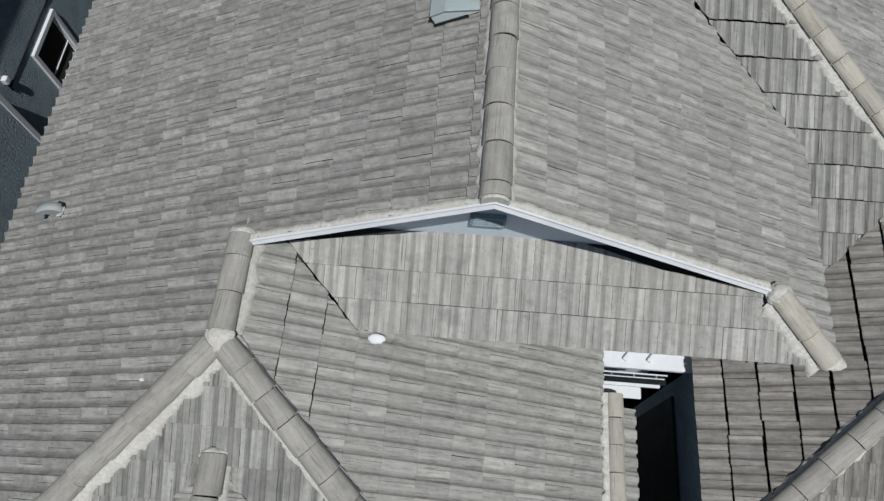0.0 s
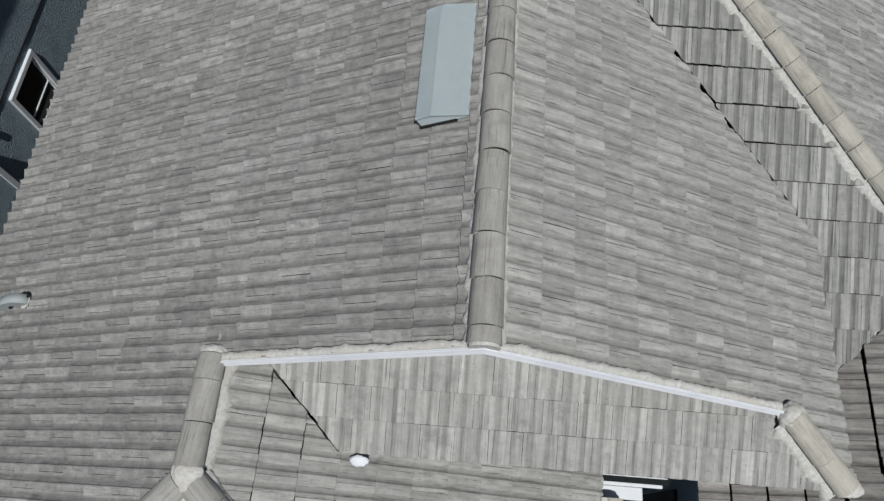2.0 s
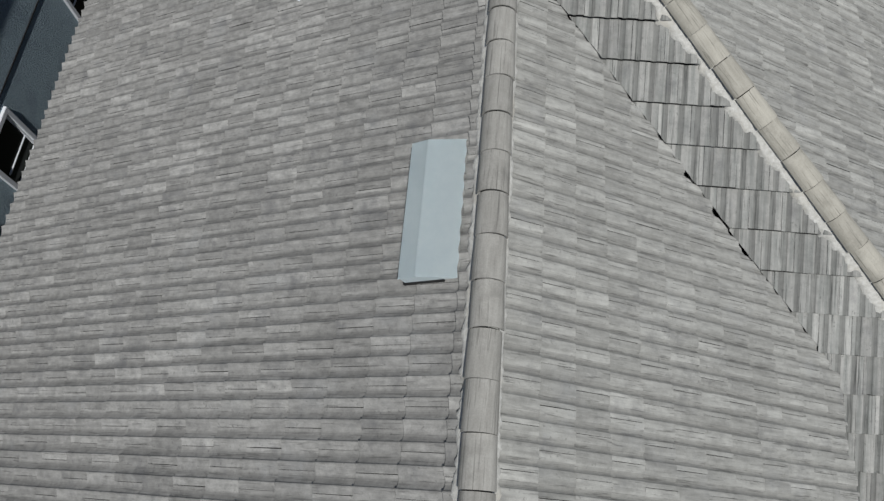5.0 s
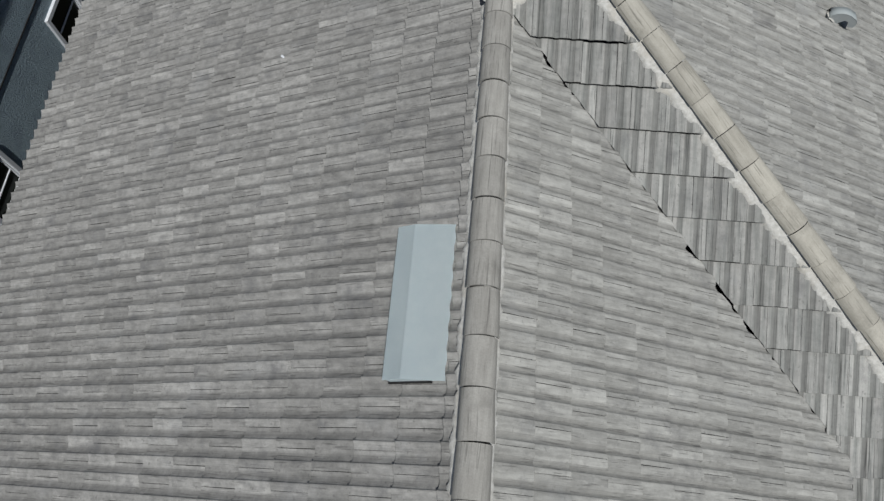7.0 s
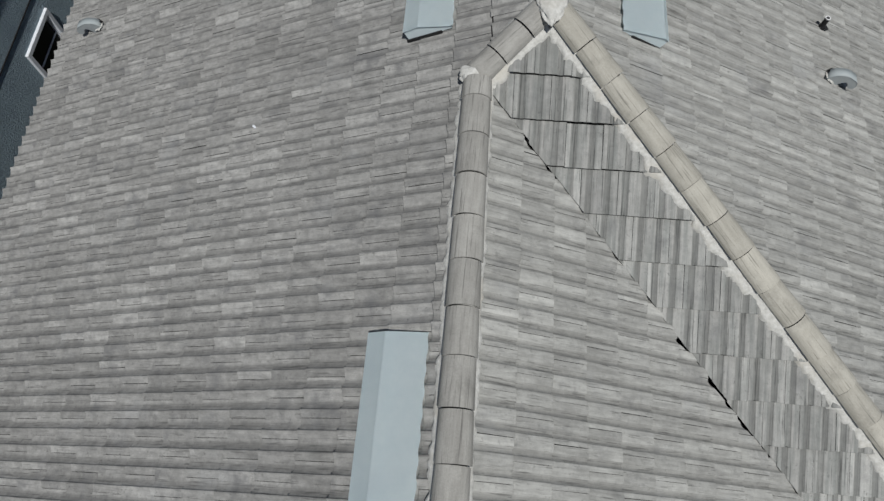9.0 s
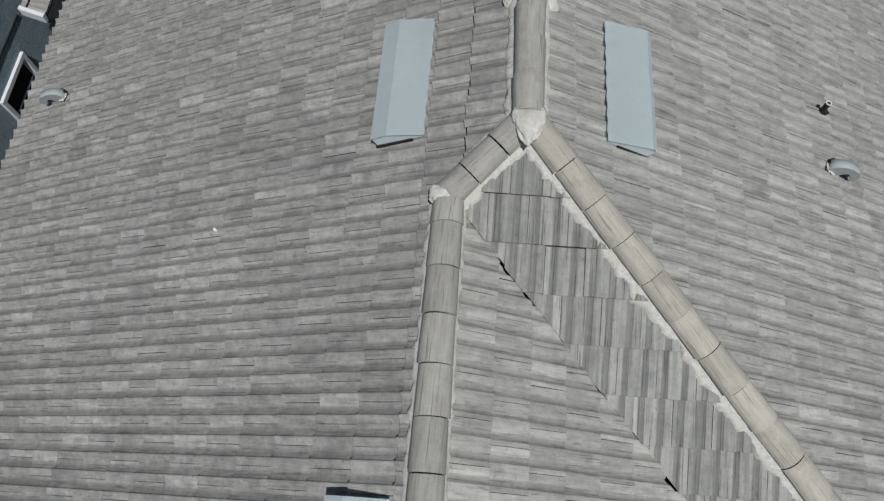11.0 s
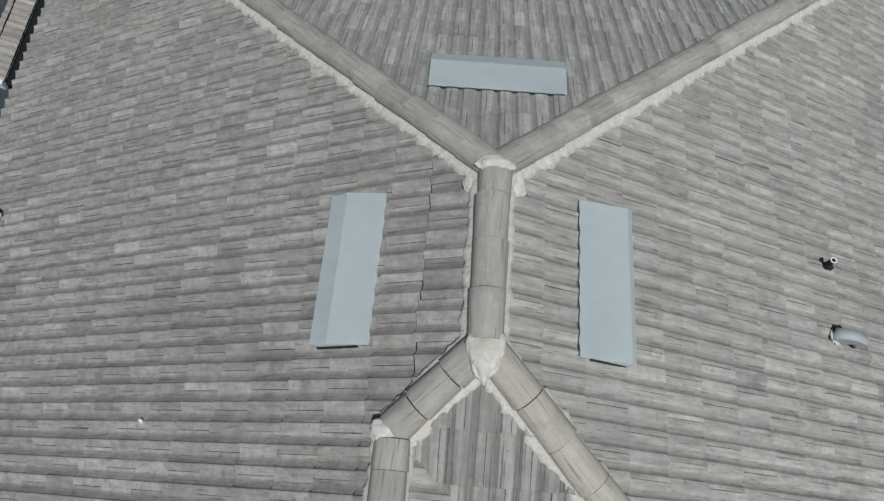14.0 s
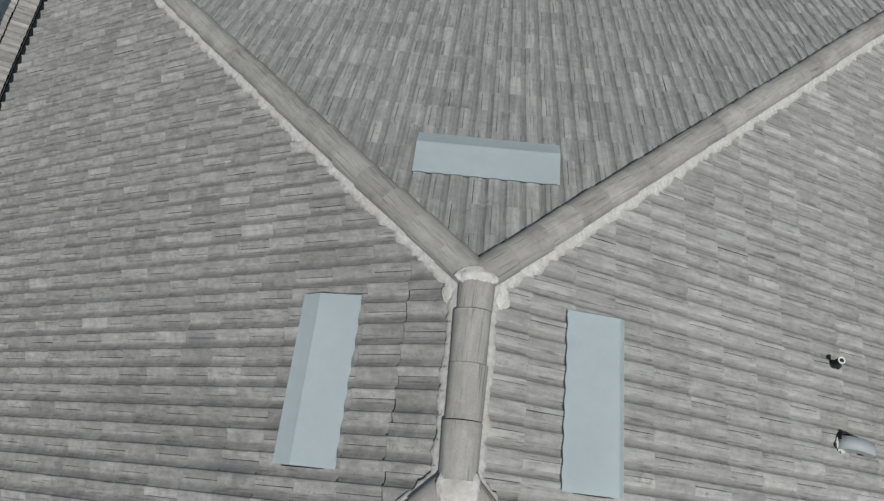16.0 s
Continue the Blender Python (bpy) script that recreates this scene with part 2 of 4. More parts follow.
P_ = PITCH
SLOPE_A = Slope(RIDGE, P_, 0)                    # long slope that falls to the side yard
SLOPE_D = Slope(RIDGE, -P_, 0)                   # its opposite
SLOPE_B = Slope(RIDGE - 0.551, -P_, 0)           # wing, the side towards the second wing
SLOPE_C = Slope(RIDGE - 0.060, 0, P_)            # hip end of the main roof
SLOPE_H = Slope(RIDGE + 0.708, 0, -P_)           # far hip end
SLOPE_E = Slope(RIDGE + 1.237, 0, P_)            # skirt below the gable
SLOPE_F = Slope(RIDGE - 2.800, -P_, 0)
SLOPE_I = Slope(RIDGE + 1.940, 0, P_)
SLOPE_G = Slope(RIDGE - 4.223, P_, 0)
SLOPE_J = Slope(RIDGE + 0.862, 0, P_)


# ---- one tile: two low rolls, a lip at its lower end, a groove at the side lap
RISE = ((0.0, 0.0), (0.010, 0.003), (0.020, 0.010), (0.026, 0.020), (0.033, 0.024), (0.052, 0.027))
# broad even rolls with narrow troughs, and rolls with one steeper flank; each with the place of the side lap on the roll
EVEN = (RISE + ((0.07625, 0.028),) + tuple((0.1525 - u, h) for u, h in RISE[:0:-1]), 0.089)
LEANING = (((0.0, 0.0), (0.014, 0.004), (0.027, 0.011), (0.035, 0.018), (0.042, 0.031), (0.049, 0.033), (0.056, 0.026), (0.070, 0.019), (0.100, 0.010), (0.125, 0.003), (0.138, 0.0)), 0.1055)


def tile_profile(shape):
    roll, lap_at = shape
    wave = [(k * TILE_W / 2 + u - lap_at, h) for k in range(3) for u, h in roll]
    last = TILE_W - 0.0035

    def height(u):
        for (a, p), (b, q) in zip(wave, wave[1:]):
            if a <= u <= b:
                return p + (q - p) * (u - a) / (b - a)
        return 0.0
    return [(0.0, height(0.0))] + [(u, h) for u, h in wave if 0.004 < u < last - 0.004] + [(last, height(last))]


def tile_verts(profile, length, gap, relief=1.0, thick=0.015):
    """Lower end at v = 0 and lifted onto the course below; the upper end goes under the next course."""
    top = 0.9 * thick + gap
    nose = [(u, h * relief) for u, h in profile]
    v = [(u, 0.004, h + top) for u, h in nose]
    v += [(u, length, 0.72 * h) for u, h in nose]
    v += [(u, 0.0, h + top - 0.004) for u, h in nose]
    v += [(u, 0.004, 0.84 * h + top - thick) for u, h in nose]
    return v


def tile_faces(n):
    f = [(i, i + 1, n + i + 1, n + i) for i in range(n - 1)]
    f += [(2 * n + i, 2 * n + i + 1, i + 1, i) for i in range(n - 1)]
    return f + [(3 * n + i, 3 * n + i + 1, 2 * n + i + 1, 2 * n + i) for i in range(n - 1)]



def crosses(p, q, lo, hi):
    """Does the segment p-q touch the rectangle lo-hi?"""
    t0, t1 = 0.0, 1.0
    for a in (0, 1):
        d = q[a] - p[a]
        if abs(d) < 1e-9:
            if p[a] < lo[a] or p[a] > hi[a]:
                return False
        else:
            k0, k1 = (lo[a] - p[a]) / d, (hi[a] - p[a]) / d
            t0, t1 = max(t0, min(k0, k1)), min(t1, max(k0, k1))
    return t0 < t1


def inside(poly, x, y):
    hit = False
    for (ax, ay), (bx, by) in zip(poly, poly[1:] + poly[:1]):
        if (ay > y) != (by > y) and x < (bx - ax) * (y - ay) / (by - ay) + ax:
            hit = not hit
    return hit


def tile_roof(name, slope, plan, course, v_at, u_at, near, material=None, gap=0.002, lap=0.02, rough=0.002, label="", gaps=(), skirt=0.03, limit=290, cuts=0.004, relief=1.0, courses=None, shape=EVEN):
    """Underlay and tiles of one slope. plan: corners in (x, y), course: the exposed length,
    v_at, u_at: where a lower edge and a joint lie, near: the part of the plan (x0, y0, x1, y1) whose tiles are single pieces."""
    material = material or TILE
    profile = tile_profile(shape)
    faces = tile_faces(len(profile))
    shift = np.array((shape[1] - EVEN[1], 0.0))
    poly = [slope.uv(*p) for p in plan]
    area = sum(a[0] * b[1] - a[1] * b[0] for a, b in zip(poly, poly[1:] + poly[:1]))
    if area < 0:
        poly.reverse()
    # underlay, a thin slab
    n = len(poly)
    vs = [(u, v, -0.040) for u, v in poly] + [(u, v, -0.070) for u, v in poly]
    fs = [tuple(range(n)), tuple(range(2 * n - 1, n - 1, -1))] + [(n + i, n + (i + 1) % n, (i + 1) % n, i) for i in range(n)]
    deck = new(name, mesh_of(name, vs, fs, DECK))
    deck.matrix_world = slope.m
    tagged(deck, label or "pitched roof slope of weathered grey-beige concrete tiles", "roof", kind="structure")
    lo_u, hi_u = min(p[0] for p in poly), max(p[0] for p in poly)
    lo_v, hi_v = min(p[1] for p in poly), max(p[1] for p in poly)
    base = {}
    field_v, field_f, field_uv = [], [], []
    singles = []
    k0 = math.floor((lo_v - v_at) / course) - 1
    rows = courses or [(v_at + k * course, course) for k in range(k0, k0 + int((hi_v - lo_v) / course) + 4)]
    for k, (v0, course) in enumerate(rows, 0 if courses else k0):
        g = lap
        for x_lo, x_hi, extra in gaps:
            if x_lo <= v0 <= x_hi:
                g = extra
        g = (g, course)
        if g not in base:
            base[g] = np.array(tile_verts(profile, course + g[0], gap, relief))
        off = u_at + (k % 2) * TILE_W / 2
        j0 = math.floor((lo_u - off) / TILE_W) - 1
        for j in range(j0, j0 + int((hi_u - lo_u) / TILE_W) + 4):
            u0 = off + j * TILE_W
            lo, hi = (u0, v0 - 0.002), (u0 + TILE_W, v0 + course + 0.02)
            if hi[0] < lo_u or lo[0] > hi_u or hi[1] < lo_v or lo[1] > hi_v:
                continue
            edges = [(p, q) for p, q in zip(poly, poly[1:] + poly[:1]) if crosses(p, q, lo, hi)]
            cu, cv = u0 + TILE_W / 2, v0 + course / 2
            if not edges and not inside(poly, cu, cv):
                continue
            turn = rng.gauss(0, rough * 1.6)
            lift, slide = abs(rng.gauss(0, rough)), rng.gauss(0, rough * 1.8)
            place = Matrix.Translation((u0, v0 + slide, -0.026 + lift)) @ Matrix.Rotation(turn, 4, "Z") @ Matrix.Rotation(rng.gauss(0, rough), 4, "Y")
            mid = slope.o + slope.u * cu + slope.v * cv
            if not edges:
                if near[0] <= mid.x <= near[2] and near[1] <= mid.y <= near[3] and len(singles) < limit:
                    singles.append((g, place))
                    continue
                b = base[g]
                co = b @ np.array(place.to_3x3()).T + np.array(place.translation)
                start = len(field_v)
                field_v += co.tolist()
                field_f += [tuple(start + i for i in f) for f in faces]
                field_uv += (b[:, :2] + shift).tolist()
            else:
                planes = []
                for p, q in edges:
                    d = Vector((q[0] - p[0], q[1] - p[1], 0)).normalized()
                    side = Vector((d.y, -d.x, 0))
                    planes.append((Vector((p[0], p[1], 0)) + side * rng.gauss(0, cuts), side))
                pieces = [planes]
                for i in range(len(edges)):
                    for j in range(len(edges)):
                        if i != j and edges[i][1] == edges[j][0]:
                            di, dj = planes[i][1], planes[j][1]
                            if di.x * dj.y - di.y * dj.x < 0:      # a corner that turns inwards: two pieces
                                rest = [planes[k] for k in range(len(edges)) if k not in (i, j)]
                                pieces = [rest + [planes[i]], rest + [(planes[i][0], -planes[i][1]), planes[j]]]
                for cutters in pieces:
                    bm = bmesh.new()
                    uvl = bm.verts.layers.float_vector.new("uvw")
                    vv = []
                    for c in base[g]:
                        w = bm.verts.new(place @ Vector(c))
                        w[uvl] = c
                        vv.append(w)
                    for f in faces:
                        bm.faces.new([vv[i] for i in f])
                    for co, side in cutters:
                        bmesh.ops.bisect_plane(bm, geom=bm.verts[:] + bm.edges[:] + bm.faces[:], plane_co=co, plane_no=side, clear_outer=True)
                    start = len(field_v)
                    for i, w in enumerate(bm.verts):
                        w.index = i
                        field_v.append(tuple(w.co))
                        field_uv.append((w[uvl][0] + shift[0], w[uvl][1]))
                    for f in bm.faces:
                        field_f.append(tuple(start + w.index for w in f.verts))
                    bm.free()
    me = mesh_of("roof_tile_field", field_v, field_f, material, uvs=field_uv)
    field = new("roof_tile_field", me)
    field.parent = deck
    tagged(field, kind="stuff")
    shared = {}
    for g, place in singles:
        if g not in shared:
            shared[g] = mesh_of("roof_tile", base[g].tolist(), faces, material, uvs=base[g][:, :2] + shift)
        t = new("roof_tile", shared[g])
        t.parent = deck
        t.matrix_basis = place
    return deck


# ---- barrel ridge tiles on mortar
def cap_mesh(length, r0, r1, sink, material):
    """Half-round tapered tile along +y; its wide end laps the next one."""
    seg, vs, fs, uv = 12, [], [], []
    for y, r, t in ((0.0, r0, 0.0), (length, r1, 0.0), (0.0, r0, 0.0), (0.0, r0, 0.013), (length, r1, 0.0), (length, r1, 0.013)):
        for i in range(seg + 1):
            a = math.pi * (0.02 + 0.96 * i / seg)
            vs.append(((r - t) * math.cos(a), y, (r - t) * math.sin(a) * 0.80 - sink))
            uv.append((a * r, y))
    n = seg + 1
    for i in range(seg):
        fs.append((i + 1, i, n + i, n + i + 1))
    for i in range(seg):
        fs.append((2 * n + i, 2 * n + i + 1, 3 * n + i + 1, 3 * n + i))
        fs.append((4 * n + i + 1, 4 * n + i, 5 * n + i, 5 * n + i + 1))
    me = mesh_of("ridge_tile", vs, fs, material, uvs=uv)
    me.polygons.foreach_set("use_smooth", [f < seg for f in range(len(fs))])
    return me


def ridge_line(name, a, b, left, right, joint=0.352, spacing=0.352, radius=0.120, wide=(0.05, 0.05), lift=0.045, label="", rag=0.018, gap=0.007, material=None, begin=0.0):
    """Caps from a down (or along) to b with ragged mortar on both sides. left, right: the slopes on either side, seen from a to b;
    joint: how far from a the first open joint lies."""
    a, b = Vector(a), Vector(b)
    run = b - a
    length = run.length
    d = run.normalized()
    side = d.cross(Vector((0, 0, 1))).normalized()
    up = side.cross(d)
    m = Matrix((side, d, up)).transposed().to_4x4()
    m.translation = a
    # mortar bed: a ragged strip on each side, from under the cap out over the tiles
    vs, fs = [], []
    steps = max(4, int(length / 0.022))
    inv = m.inverted()
    for sgn, slope, w in ((-1, left, wide[0]), (1, right, wide[1])):
        first = len(vs)
        for i in range(steps + 1):
            y = length * i / steps
            p = Vector((y * 3.1 + sgn * 5, sgn * 9.0, a.x * 7 + a.y))
            ragged = noise.noise(p * 2.2) * rag * 1.3 + noise.noise(p * 7.0) * rag + noise.noise(p * 19.0) * rag * 0.5 + 0.25 * rag * math.sin(2 * math.pi * y / 0.1525 * (0.73 if abs(d.x * d.y) > 0.1 else 1.0))
            reach = max(0.012, w + ragged)
            bumpy = 0.009 * noise.noise(p * 5.0) + 0.005 * noise.noise(p * 17.0)
            for x, h in ((radius * 0.80, 0.030 + lift * 0.5 + bumpy), (radius + reach * 0.45, 0.026 + bumpy), (radius + reach * 0.85, 0.022 + bumpy), (radius + reach, -0.03)):
                q = m @ Vector((sgn * x, y, 0))
                q.z = slope.z(q.x, q.y) + h / COS
                vs.append(inv @ q)
        for i in range(steps):
            for j in range(3):
                q = first + i * 4 + j
                f = (q, q + 1, q + 5, q + 4)
                fs.append(f if sgn < 0 else f[::-1])
    bed = new(name, mesh_of(name, [tuple(v) for v in vs], fs, MORTAR, smooth=True))
    bed.matrix_world = m
    tagged(bed, label or "ridge of grey barrel tiles bedded in cracked cream mortar", "roof ridge", kind="structure")
    # caps, one after the other, with an open joint between them
    ends = [begin]
    while joint < length - 0.08:
        if joint > begin + 0.05:
            ends.append(joint)
        joint += spacing
    ends.append(length + 0.012)
    made = {}
    for y0, y1 in zip(ends, ends[1:]):
        size = round(y1 - y0, 3)
        if size not in made:
            made[size] = cap_mesh(size - gap, radius - 0.003, radius + 0.004, 0.0, material or CAP)
        c = new("ridge_tile", made[size])
        c.parent = bed
        c.matrix_basis = Matrix.Translation((rng.gauss(0, 0.003), y0 + rng.gauss(0, 0.0015), lift - 0.02 + rng.gauss(0, 0.0025))) @ Matrix.Rotation(radians(0.5) + rng.gauss(0, 0.004), 4, "X") @ Matrix.Rotation(rng.gauss(0, 0.009), 4, "Z")
    return bed


def mortar_patch(x, y, z, size, seed, squash=0.26, tilt=(0, 0), taper=0.0):
    """A trowelled lump of mortar where ridges meet."""
    bm = bmesh.new()
    bmesh.ops.create_icosphere(bm, subdivisions=4, radius=1.0)
    for v in bm.verts:
        c = v.co.copy()
        k = 1 + 0.22 * noise.noise(c * 1.5 + Vector((seed, 0, 0))) + 0.10 * noise.noise(c * 5 + Vector((seed, 3, 0)))
        v.co = Vector((c.x * size[0] * k * (1 + taper * c.y), c.y * size[1] * k, c.z * squash * min(size) * k - 0.25 * (c.x * c.x * size[0] + c.y * c.y * size[1])))
    bm.transform(pose(x, y, z, *tilt, 0))
    ob = part("mortar_patch", bm, MORTAR, smooth=True)
    return tagged(ob, "trowelled cream mortar lump where roof ridges meet", "mortar", "mortar at the ridge joints", "structure")

# ---------------------------------------------------------------- ground and walls
def ground_sheet():
    bm = bmesh.new()
    bmesh.ops.create_grid(bm, x_segments=40, y_segments=40, size=400)
    ob = part("ground", bm, SOIL)
    return tagged(ob, "bare shaded earth of the side yards between houses", "ground", kind="structure")


ground_sheet()


def wall(name, lo, hi, material, label):
    ob = part(name, boxed(lo, hi, 0.01), material)
    return tagged(ob, label, "wall", kind="structure")


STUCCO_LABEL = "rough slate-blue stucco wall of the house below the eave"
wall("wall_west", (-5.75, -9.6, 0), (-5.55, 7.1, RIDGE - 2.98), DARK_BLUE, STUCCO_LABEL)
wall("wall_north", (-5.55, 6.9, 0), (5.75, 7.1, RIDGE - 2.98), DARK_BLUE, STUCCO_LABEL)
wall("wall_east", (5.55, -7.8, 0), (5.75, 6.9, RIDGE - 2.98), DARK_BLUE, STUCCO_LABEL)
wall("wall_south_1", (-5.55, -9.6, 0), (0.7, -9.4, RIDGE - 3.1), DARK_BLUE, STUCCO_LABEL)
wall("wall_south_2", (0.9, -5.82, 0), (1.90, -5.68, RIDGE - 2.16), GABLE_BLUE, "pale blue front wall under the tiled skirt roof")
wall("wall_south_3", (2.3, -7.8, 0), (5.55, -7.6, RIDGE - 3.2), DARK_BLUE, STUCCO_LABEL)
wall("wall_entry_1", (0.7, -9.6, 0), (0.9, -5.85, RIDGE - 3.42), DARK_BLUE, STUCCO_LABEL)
wall("wall_entry_2", (2.02, -7.8, 0), (2.2, -6.05, RIDGE - 3.36), STUCCO, "dark blue stucco wall beside the narrow entry gap")
wall("wall_wing", (2.60, -6.1, RIDGE - 3.4), (2.75, -3.0, RIDGE - 2.10), DARK_BLUE, "blue stucco wall of the wing above the lower roof")
wall("wall_skirt", (-1.6, -5.82, RIDGE - 4.0), (0.9, -5.68, RIDGE - 2.16), GABLE_BLUE, "pale blue wall between skirt roof and lower roof")
wall("wall_skirt_east", (1.9, -5.82, RIDGE - 4.0), (2.70, -5.68, RIDGE - 2.16), GABLE_BLUE, "pale blue wall between skirt roof and second wing")


# ---------------------------------------------------------------- roof slopes
def gable():
    """White rake boards, pale blue triangle and its small louvre, above the skirt roof."""
    y = -5.455
    xs = (-2.9, 1.86)
    base = SLOPE_E.z(0, y) - 0.12
    apex = (-0.551, SLOPE_A.z(-0.551, 0) - 0.09)
    bm = bmesh.new()
    outline = [(xs[0], base), (xs[1], base), (xs[1], SLOPE_B.z(xs[1], 0) - 0.09), apex, (xs[0], SLOPE_A.z(xs[0], 0) - 0.09)]
    front = [bm.verts.new((x, y, z)) for x, z in outline]
    rear = [bm.verts.new((x, y + 0.12, z)) for x, z in outline]
    bm.faces.new(front)
    bm.faces.new(rear[::-1])
    for i in range(5):
        j = (i + 1) % 5
        bm.faces.new((front[j], front[i], rear[i], rear[j]))
    bmesh.ops.recalc_face_normals(bm, faces=bm.faces)
    w = part("wall_gable", bm, GABLE_BLUE)
    tagged(w, "pale blue gable wall in the shade of the rake", "wall", kind="structure")
    # louvre near the peak
    v = new("gable_louvre")
    v.location = (-0.56, y - 0.002, RIDGE - 1.235)
    v.scale = (0.80, 1.0, 0.75)
    tagged(v, "small dark blue louvred vent on the gable wall", "vent")
    fr = bmesh.new()
    for lo, hi in (((-0.20, -0.05, 0.0), (-0.17, 0.0, 0.24)), ((0.17, -0.05, 0.0), (0.20, 0.0, 0.24)), ((-0.17, -0.05, 0.0), (0.17, 0.0, 0.03)), ((-0.17, -0.05, 0.21), (0.17, 0.0, 0.24))):
        box(fr, lo, hi, 0.003)
    part("frame", fr, STUCCO, v)
    for i in range(4):
        part("slat", boxed((-0.168, -0.040, 0.0), (0.168, 0.0, 0.008), 0.0, pose(0, -0.005, 0.04 + i * 0.044, 35)), STUCCO, v)
    # rake boards: upper trim and deeper board behind it, both sides
    for name, slope, x0, x1 in (("rake_board_1", SLOPE_A, -2.78, -0.551), ("rake_board_2", SLOPE_B, -0.551, 2.15)):
        b = bmesh.new()
        # a drip edge that leans out at its foot
        a = [Vector((x, yy, slope.z(x, 0) + h)) for x in (x0, x1) for yy, h in ((-5.766, 0.028), (-5.796, -0.032), (-5.756, 0.028), (-5.784, -0.038))]
        vs = [b.verts.new(p) for p in a]
        for f in ((0, 1, 5, 4), (2, 6, 7, 3), (0, 4, 6, 2), (1, 3, 7, 5), (0, 2, 3, 1), (4, 5, 7, 6)):
            b.faces.new([vs[i] for i in f])
        # thin hem along its top
        a = [Vector((x, yy, slope.z(x, 0) + h)) for x in (x0, x1) for yy, h in ((-5.782, 0.033), (-5.782, 0.020), (-5.768, 0.033), (-5.768, 0.020))]
        vs = [b.verts.new(p) for p in a]
        for f in ((0, 1, 5, 4), (2, 6, 7, 3), (0, 4, 6, 2), (1, 3, 7, 5), (0, 2, 3, 1), (4, 5, 7, 6)):
            b.faces.new([vs[i] for i in f])
        bmesh.ops.recalc_face_normals(b, faces=b.faces)
        bmesh.ops.bevel(b, geom=b.edges[:], offset=0.002, segments=1, affect="EDGES")
        ob = part(name, b, RAKE)
        tagged(ob, "white painted rake board along the gable edge", "trim", kind="structure")
    # mortar that closes the tile ends along the rake
    for name, slope, x0, x1 in (("rake_mortar_1", SLOPE_A, -2.72, -0.60), ("rake_mortar_2", SLOPE_B, -0.50, 2.12)):
        b = bmesh.new()
        rows, n = [], 130
        for i in range(n + 1):
            x = x0 + (x1 - x0) * i / n
            r = 0.014 * noise.noise(Vector((x * 6, 3, 0))) + 0.008 * noise.noise(Vector((x * 23, 7, 0)))
            rows.append([b.verts.new((x, yy, slope.z(x, 0) + h)) for yy, h in ((-5.755, 0.010), (-5.753, 0.028), (-5.695 + 1.7 * r, 0.033), (-5.684 + 1.7 * r, -0.01))])
        for p, q in zip(rows, rows[1:]):
            for j in range(3):
                b.faces.new((p[j], q[j], q[j + 1], p[j + 1]))
        bmesh.ops.recalc_face_normals(b, faces=b.faces)
        tagged(part(name, b, MORTAR, smooth=True), "grey mortar line closing the tile ends at the rake", "mortar", kind="structure")
    # soffit under the overhang
    for name, slope, x0, x1 in (("soffit_1", SLOPE_A, -2.8, -0.551), ("soffit_2", SLOPE_B, -0.551, 2.16)):
        a = [Vector((x, yy, slope.z(x, 0) - d)) for x in (x0, x1) for yy in (-5.730, -5.30) for d in (0.07, 0.10)]
        b = bmesh.new()
        vs = [b.verts.new(p) for p in a]
        for f in ((0, 1, 5, 4), (2, 6, 7, 3), (0, 4, 6, 2), (1, 3, 7, 5), (0, 2, 3, 1), (4, 5, 7, 6)):
            b.faces.new([vs[i] for i in f])
        bmesh.ops.recalc_face_normals(b, faces=b.faces)
        tagged(part(name, b, STUCCO), "blue-grey painted soffit under the gable overhang", "trim", kind="structure")


gable()


def skirt_felt():
    """Black sheet that fills the dark wedge between the cut tiles of the skirt and the rake."""
    ring = [(-2.60, -5.46), (1.84, -5.46), (2.16, -5.80), (-2.50, -5.80)]
    bm = bmesh.new()
    top = [bm.verts.new(SLOPE_E.at(x, y, -0.035)) for x, y in ring]
    low = [bm.verts.new(SLOPE_E.at(x, y, -0.039)) for x, y in ring]
    bm.faces.new(top)
    bm.faces.new(low[::-1])
    for i in range(4):
        j = (i + 1) % 4
        bm.faces.new((top[i], top[j], low[j], low[i]))
    bmesh.ops.recalc_face_normals(bm, faces=bm.faces)
    tagged(part("skirt_felt", bm, BLACK), "black sheet filling the dark wedge under the rake", "felt", kind="structure")
    # mortar that fills the open end of the ridge tile at the gable
    plug = prism([(0.112 * math.cos(radians(a)), 0.094 * math.sin(radians(a))) for a in range(-20, 201, 20)], 0.05, Matrix.Translation((-0.551, -5.768, SLOPE_A.z(-0.551, 0) + 0.012)))
    tagged(part("ridge_end_mortar", plug, MORTAR), "pale mortar plug in the end of the gable ridge", "mortar", kind="structure")


skirt_felt()


